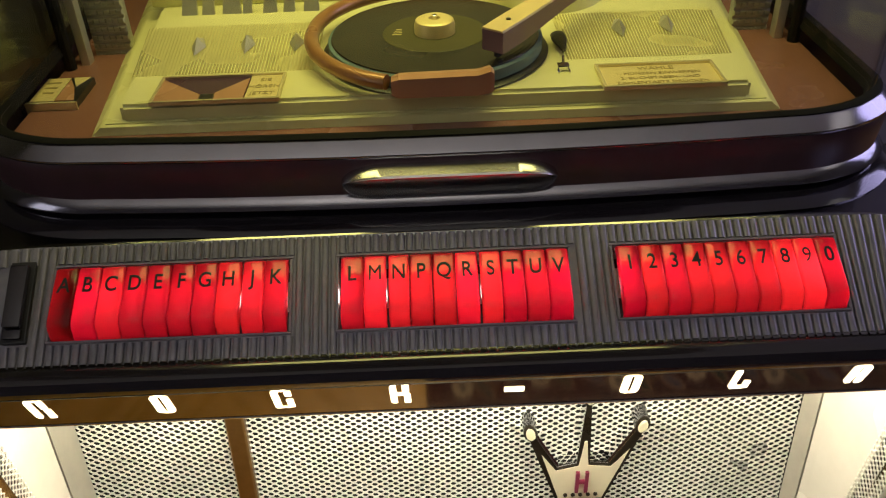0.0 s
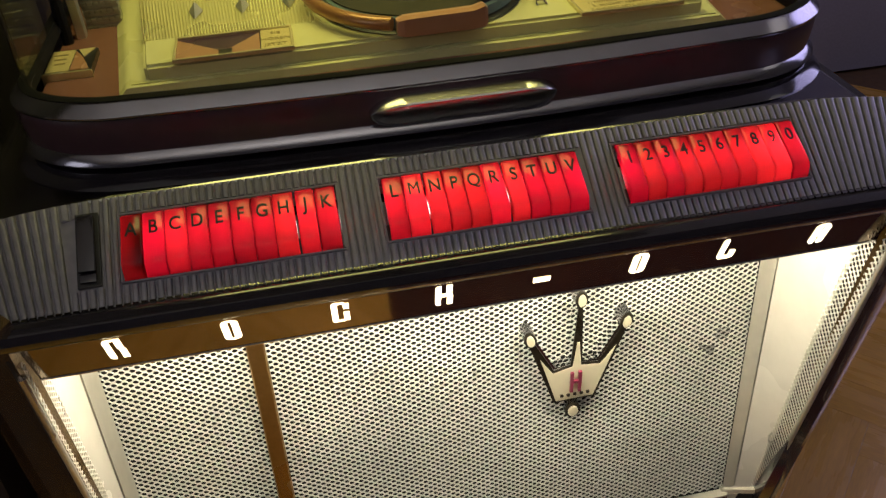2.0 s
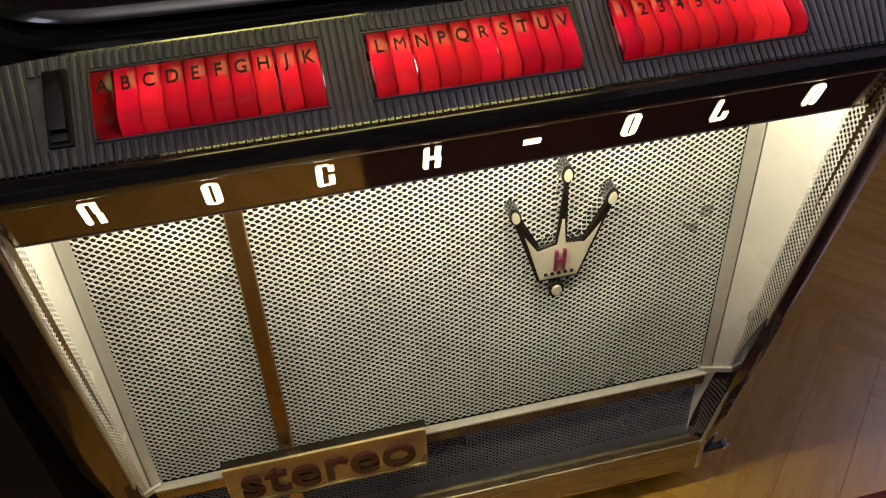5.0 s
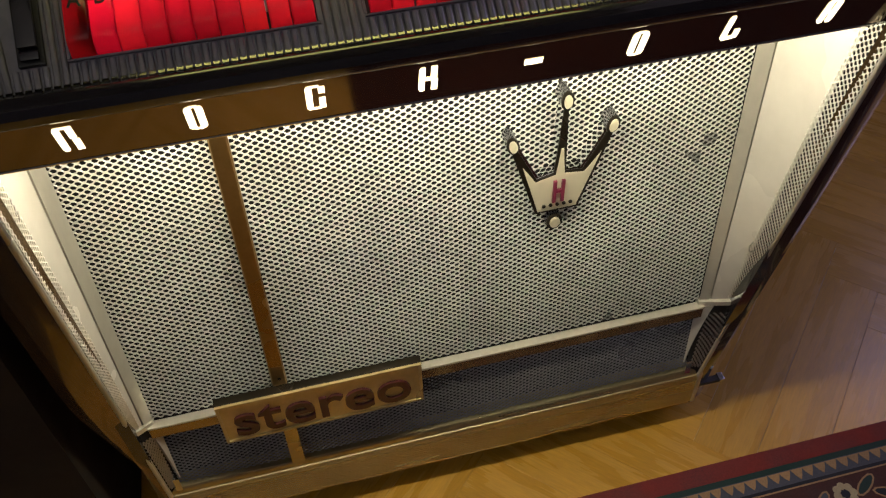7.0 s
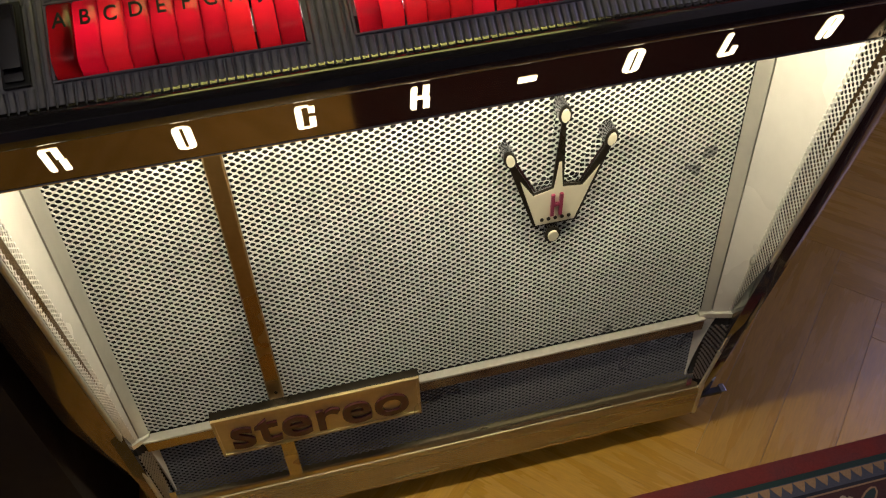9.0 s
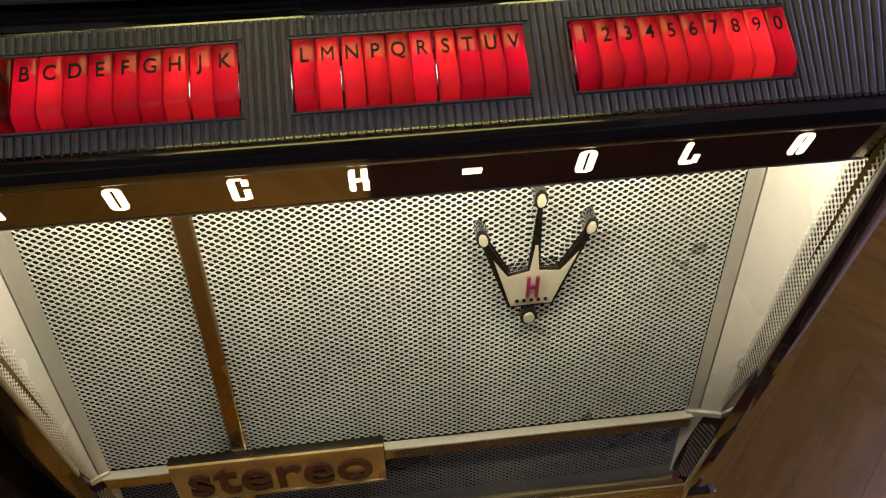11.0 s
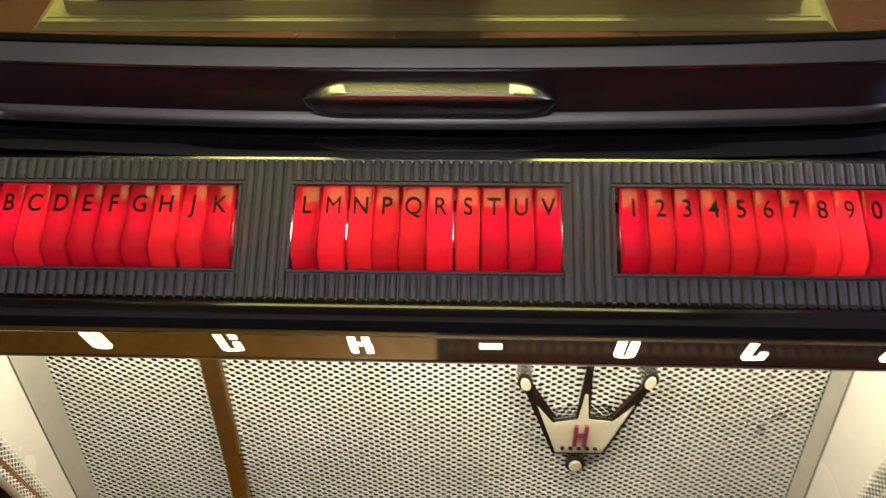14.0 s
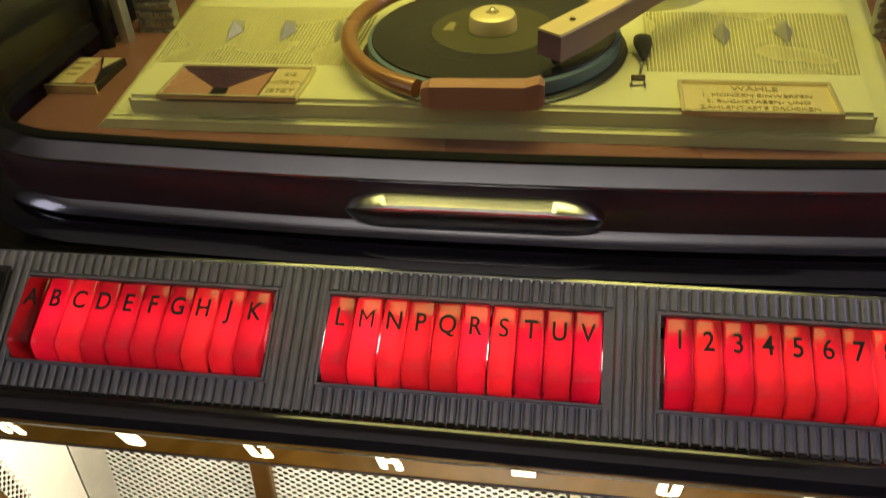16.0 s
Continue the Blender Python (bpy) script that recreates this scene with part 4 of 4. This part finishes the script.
# turntable and record
CX, CY = 0.0015, 0.112
table = part("turntable", spun([(0.080, 0.9431), (0.094, 0.9431), (0.096, 0.9445), (0.092, 0.9465), (0.080, 0.9465)], 64, (CX, CY)), BLACKPLASTIC, deck, "round black turntable base", True)
part("platter", spun([(0.060, 0.9466), (0.089, 0.9466), (0.0905, 0.9475), (0.0905, 0.9560), (0.0890, 0.9570), (0.060, 0.9570)], 64, (CX, CY)), PLATTER, table, "blue grey platter with a worn rim", True)
record = tagged(new("record"), "black vinyl single with an olive label on the turntable", "record")
grooves = [(0.008, 0.9571), (0.0870, 0.9571), (0.0876, 0.9577), (0.0870, 0.9584)]
for k in range(11):
    r = 0.0855 - k * 0.0035
    grooves += [(r, 0.9584), (r - 0.0003, 0.95836), (r - 0.0006, 0.9584)]
grooves += [(0.046, 0.9584), (0.008, 0.9584)]
part("vinyl_disc", spun(grooves, 72, (CX, CY)), VINYL, record, "black grooved vinyl", True)
part("label", spun([(0.018, 0.9585), (0.0445, 0.9585), (0.0440, 0.9589), (0.018, 0.9589)], 48, (CX, CY)), LABEL, record, "dark olive paper label")
for k in range(4):
    part("text_bar", cuboid(CX - 0.036 + k * 0.001, CX - 0.028, CY - 0.004 + k * 0.004, CY - 0.0028 + k * 0.004, 0.95895, 0.9591), GOLDPLATE, record)
hub = part("spindle_hub", spun([(0.004, 0.957), (0.0175, 0.957), (0.0172, 0.966), (0.0160, 0.9695), (0.0130, 0.9712), (0.0050, 0.9712), (0.0045, 0.9680)], 40, (CX, CY)), GOLDPLATE, table, "cream and gold spindle hub", True)
part("spindle_pin", spun([(0.0004, 0.966), (0.0026, 0.966), (0.0024, 0.9735), (0.0006, 0.9745)], 16, (CX, CY)), CHROME, hub, "small metal pin", True)

# gripper bow and block
arc = [(CX + 0.1045 * math.cos(t), 0.1150 + 0.1030 * math.sin(t), 0.9585 + 0.003 * math.sin(t)) for t in (math.radians(-112 - k * 5) for k in range(40))]
gripper = part("gripper_bow", tube(arc, 0.0062, 14), HOOP, jukebox, "copper brown curved gripper bow", True)
bk = bmesh.new()
rings = []
for x, y0, y1, z0, z1 in ((-0.034, 0.013, 0.0235, 0.947, 0.9585), (-0.028, 0.0105, 0.0240, 0.946, 0.9610), (0.032, 0.0105, 0.0240, 0.946, 0.9620), (0.041, 0.0115, 0.0240, 0.947, 0.9645), (0.044, 0.0130, 0.0220, 0.949, 0.9620)):
    rings.append([(x, y0, z0), (x, y1, z0), (x, y1, z1), (x, (y0 + y1) / 2, z1 + 0.001), (x, y0, z1)])
part("gripper_block", loft(rings, bm=bk), TAN, gripper, "copper tan gripper block")
part("gripper_base", cuboid(-0.005, 0.018, 0.017, 0.0225, 0.9432, 0.9465), BLACKPLASTIC, gripper)

# tone arm
ang = radians(51)
arm_m = Matrix.Translation((0.045, 0.046, 0.966)) @ Matrix.Rotation(ang, 4, "Z")
arm_bm = loft([[(x, -w, z0), (x, w, z0), (x, w, z1), (x, -w, z1)] for x, w, z0, z1 in ((0, 0.0098, 0.000, 0.0165), (0.03, 0.0102, 0.001, 0.018), (0.10, 0.0082, 0.008, 0.021), (0.18, 0.008, 0.012, 0.023))])
bmesh.ops.transform(arm_bm, matrix=arm_m, verts=arm_bm.verts[:])
arm = part("tone_arm", arm_bm, ARMSIDE, jukebox, "mauve tone arm with a beige top")
top = loft([[(x, -w, z), (x, w, z), (x, w * 0.94, z + 0.0016), (x, -w * 0.94, z + 0.0016)] for x, w, z in ((-0.0005, 0.0100, 0.0166), (0.03, 0.0104, 0.0181), (0.10, 0.0084, 0.0211), (0.18, 0.0082, 0.0231))])
bmesh.ops.transform(top, matrix=arm_m, verts=top.verts[:])
part("arm_top", top, ARMTOP, arm, "beige enamelled top plate")
scr = spun([(0.0004, 0.0186), (0.0022, 0.0186), (0.0020, 0.0200), (0.0004, 0.0202)], 14, (0.022, 0.0))
bmesh.ops.transform(scr, matrix=arm_m, verts=scr.verts[:])
part("screw", scr, EMBLEM_EDGE, arm)
st = cuboid(0.005, 0.012, -0.002, 0.002, -0.006, 0.0005)
bmesh.ops.transform(st, matrix=arm_m, verts=st.verts[:])
part("stylus", st, BLACKPLASTIC, arm)
# arm well behind the turntable
well = [(0.112 + 0.062 * math.cos(t), 0.262 + 0.075 * math.sin(t)) for t in (2 * math.pi * k / 40 for k in range(40))]
part("well_rim", loft([[(0.112 + s * (x - 0.112), 0.262 + s * (y - 0.262), z) for x, y in well] for s, z in ((1.0, 0.9425), (0.97, 0.956), (0.93, 0.960), (0.88, 0.958), (0.86, 0.9435))], caps=False), CREAM, deck, "raised cream rim round the arm well", True)
part("arm_well", slab([(0.112 + 0.86 * (x - 0.112), 0.262 + 0.86 * (y - 0.262)) for x, y in well], 0.0012, Matrix.Translation((0, 0, 0.9431))), BLACKPLASTIC, deck, "dark arm well")
# small lever and clip
lever = loft([[(0.108 + w * math.cos(t), y, 0.9475 + w * 0.6 * math.sin(t)) for t in (2 * math.pi * k / 12 for k in range(12))] for y, w in ((0.128, 0.0035), (0.124, 0.0065), (0.114, 0.0068), (0.100, 0.0040), (0.088, 0.0016))])
part("lever_knob", lever, BLACKPLASTIC, deck, "black spade shaped lever knob", True)
part("lever_wire", tube([(0.1075, 0.090, 0.946), (0.1060, 0.078, 0.947), (0.1045, 0.066, 0.945)], 0.0010, 6), CHROME, deck)
clip = bmesh.new()
box(clip, 0.0985, 0.1080, 0.056, 0.064, 0.9435, 0.9475, 0.0008)
box(clip, 0.0980, 0.0995, 0.050, 0.056, 0.9433, 0.9450)
box(clip, 0.1068, 0.1083, 0.050, 0.056, 0.9433, 0.9450)
part("spring_clip", clip, CHROME, deck, "small chrome clip")
# title shapes behind the deck
for k, w in enumerate((0.020, 0.016, 0.024, 0.012, 0.018, 0.015, 0.020)):
    x = -0.240 + k * 0.0195
    part("title_shape", loft([[(x, 0.222, 0.943), (x + w * 0.75, 0.222, 0.943), (x + w * 0.75, 0.226, 0.943), (x, 0.226, 0.943)], [(x + 0.002, 0.226, 0.957), (x + 0.002 + w * 0.65, 0.226, 0.957), (x + 0.002 + w * 0.65, 0.230, 0.957), (x + 0.002, 0.230, 0.957)]]), SATIN, deck, "silver raised plain shape")
part("deck_back_step", cuboid(-0.275, -0.085, 0.248, 0.42, 0.9431, 0.962, bevel=0.003), CREAM, deck)

# ---- rug ----
rug = tagged(new("rug"), "oriental wool rug with red border, zigzag band and flowers", "rug")
RX0, RX1, RY = -0.03, 2.1, -0.126
part("rug_border", cuboid(RX0, RX1, RY - 0.029, RY, 0.0, 0.0070, bevel=0.002), RUGRED, rug, "deep red outer border")
part("green_stripe", cuboid(RX0, RX1, RY - 0.038, RY - 0.029, 0.0, 0.0066), RUGGREEN, rug)
part("blue_band", cuboid(RX0, RX1, RY - 0.060, RY - 0.038, 0.0, 0.0066), RUGBLUE, rug)
part("dark_line", cuboid(RX0, RX1, RY - 0.065, RY - 0.060, 0.0, 0.0066), RUGNAVY, rug)
part("light_line", cuboid(RX0, RX1, RY - 0.0675, RY - 0.065, 0.0, 0.0067), RUGTAN, rug)
part("rug_field", cuboid(RX0, RX1, -2.3, RY - 0.0675, 0.0, 0.0066), RUGFIELD, rug, "madder red patterned field")
for k in range(112):
    x = RX0 + 0.012 + k * 0.0186 + random.uniform(-0.001, 0.001)
    h = 0.016 + random.uniform(-0.0015, 0.0015)
    part("zigzag_tooth", slab([(x, RY - 0.0395), (x + 0.0045, RY - 0.0395 - h * 0.6), (x + 0.0093, RY - 0.0395 - h), (x + 0.0140, RY - 0.0395 - h * 0.6), (x + 0.0186, RY - 0.0395)][::-1], 0.0007, Matrix.Translation((0, 0, 0.0067))), RUGTAN, rug)
for k in range(14):
    x, y = 0.03 + k * 0.128, RY - 0.094 - 0.012 * (k % 2)
    petals = bmesh.new()
    for j in range(8):
        t = 2 * math.pi * j / 8
        slab([(x + math.cos(t) * 0.0125 + 0.0062 * math.cos(q), y + math.sin(t) * 0.0125 + 0.0062 * math.sin(q)) for q in (2 * math.pi * i / 9 for i in range(9))], 0.0006 + 0.0001 * (j % 2), Matrix.Translation((0, 0, 0.0067)), bm=petals)
    fl = part("flower", petals, RUGCREAM, rug, "cream flower")
    part("flower_centre", slab([(x + 0.0065 * math.cos(q), y + 0.0065 * math.sin(q)) for q in (2 * math.pi * i / 9 for i in range(9))], 0.0011, Matrix.Translation((0, 0, 0.0067))), RUGNAVY, fl)
    for s_, mt, dx in ((1, RUGGREEN, 0.036), (-1, RUGNAVY, 0.062), (1, RUGBLUE, 0.088)):
        t0 = random.uniform(0.4, 0.9) * s_
        pts = [(0.020 * math.cos(q), 0.0062 * math.sin(q)) for q in (2 * math.pi * i / 10 for i in range(10))]
        part("leaf_motif", slab(pts, 0.0006, Matrix.Translation((x + dx, y - 0.004 + 0.010 * s_, 0.0067)) @ Matrix.Rotation(t0, 4, "Z")), mt, rug)
        part("leaf_outline", slab([(px * 1.18, py * 1.45) for px, py in pts], 0.0003, Matrix.Translation((x + dx, y - 0.004 + 0.010 * s_, 0.0067)) @ Matrix.Rotation(t0, 4, "Z")), RUGTAN, rug)

# ---- parquet ----
PW, PL = 0.090, 0.54


def plank_mesh():
    me = bpy.data.meshes.new("plank")
    bm = cuboid(0.0002, PL - 0.0002, 0.0002, PW - 0.0002, -0.012, 0.0, bevel=0.0004)
    bm.to_mesh(me)
    bm.free()
    me.materials.append(PLANK)
    return me


plank = plank_mesh()
ox, oy = 0.435, -0.016
turn = Matrix.Translation((ox, oy, 0)) @ Matrix.Rotation(radians(45), 4, "Z")
for i in range(-36, 37):
    for j in range(-6, 7):
        lx, ly = i * PW + j * PL, i * PW - j * PL
        for m in (Matrix.Translation((lx, ly, 0)), Matrix.Translation((lx + PL + PW, ly + PW - PL, 0)) @ Matrix.Rotation(radians(90), 4, "Z")):
            full = turn @ m
            c = full @ Vector((PL / 2, PW / 2, 0))
            if -2.2 < c.x < 2.3 and -2.6 < c.y < 1.4:
                ob = new("plank", plank)
                ob.matrix_world = full
                ob.parent = floor
                ob.matrix_world = full
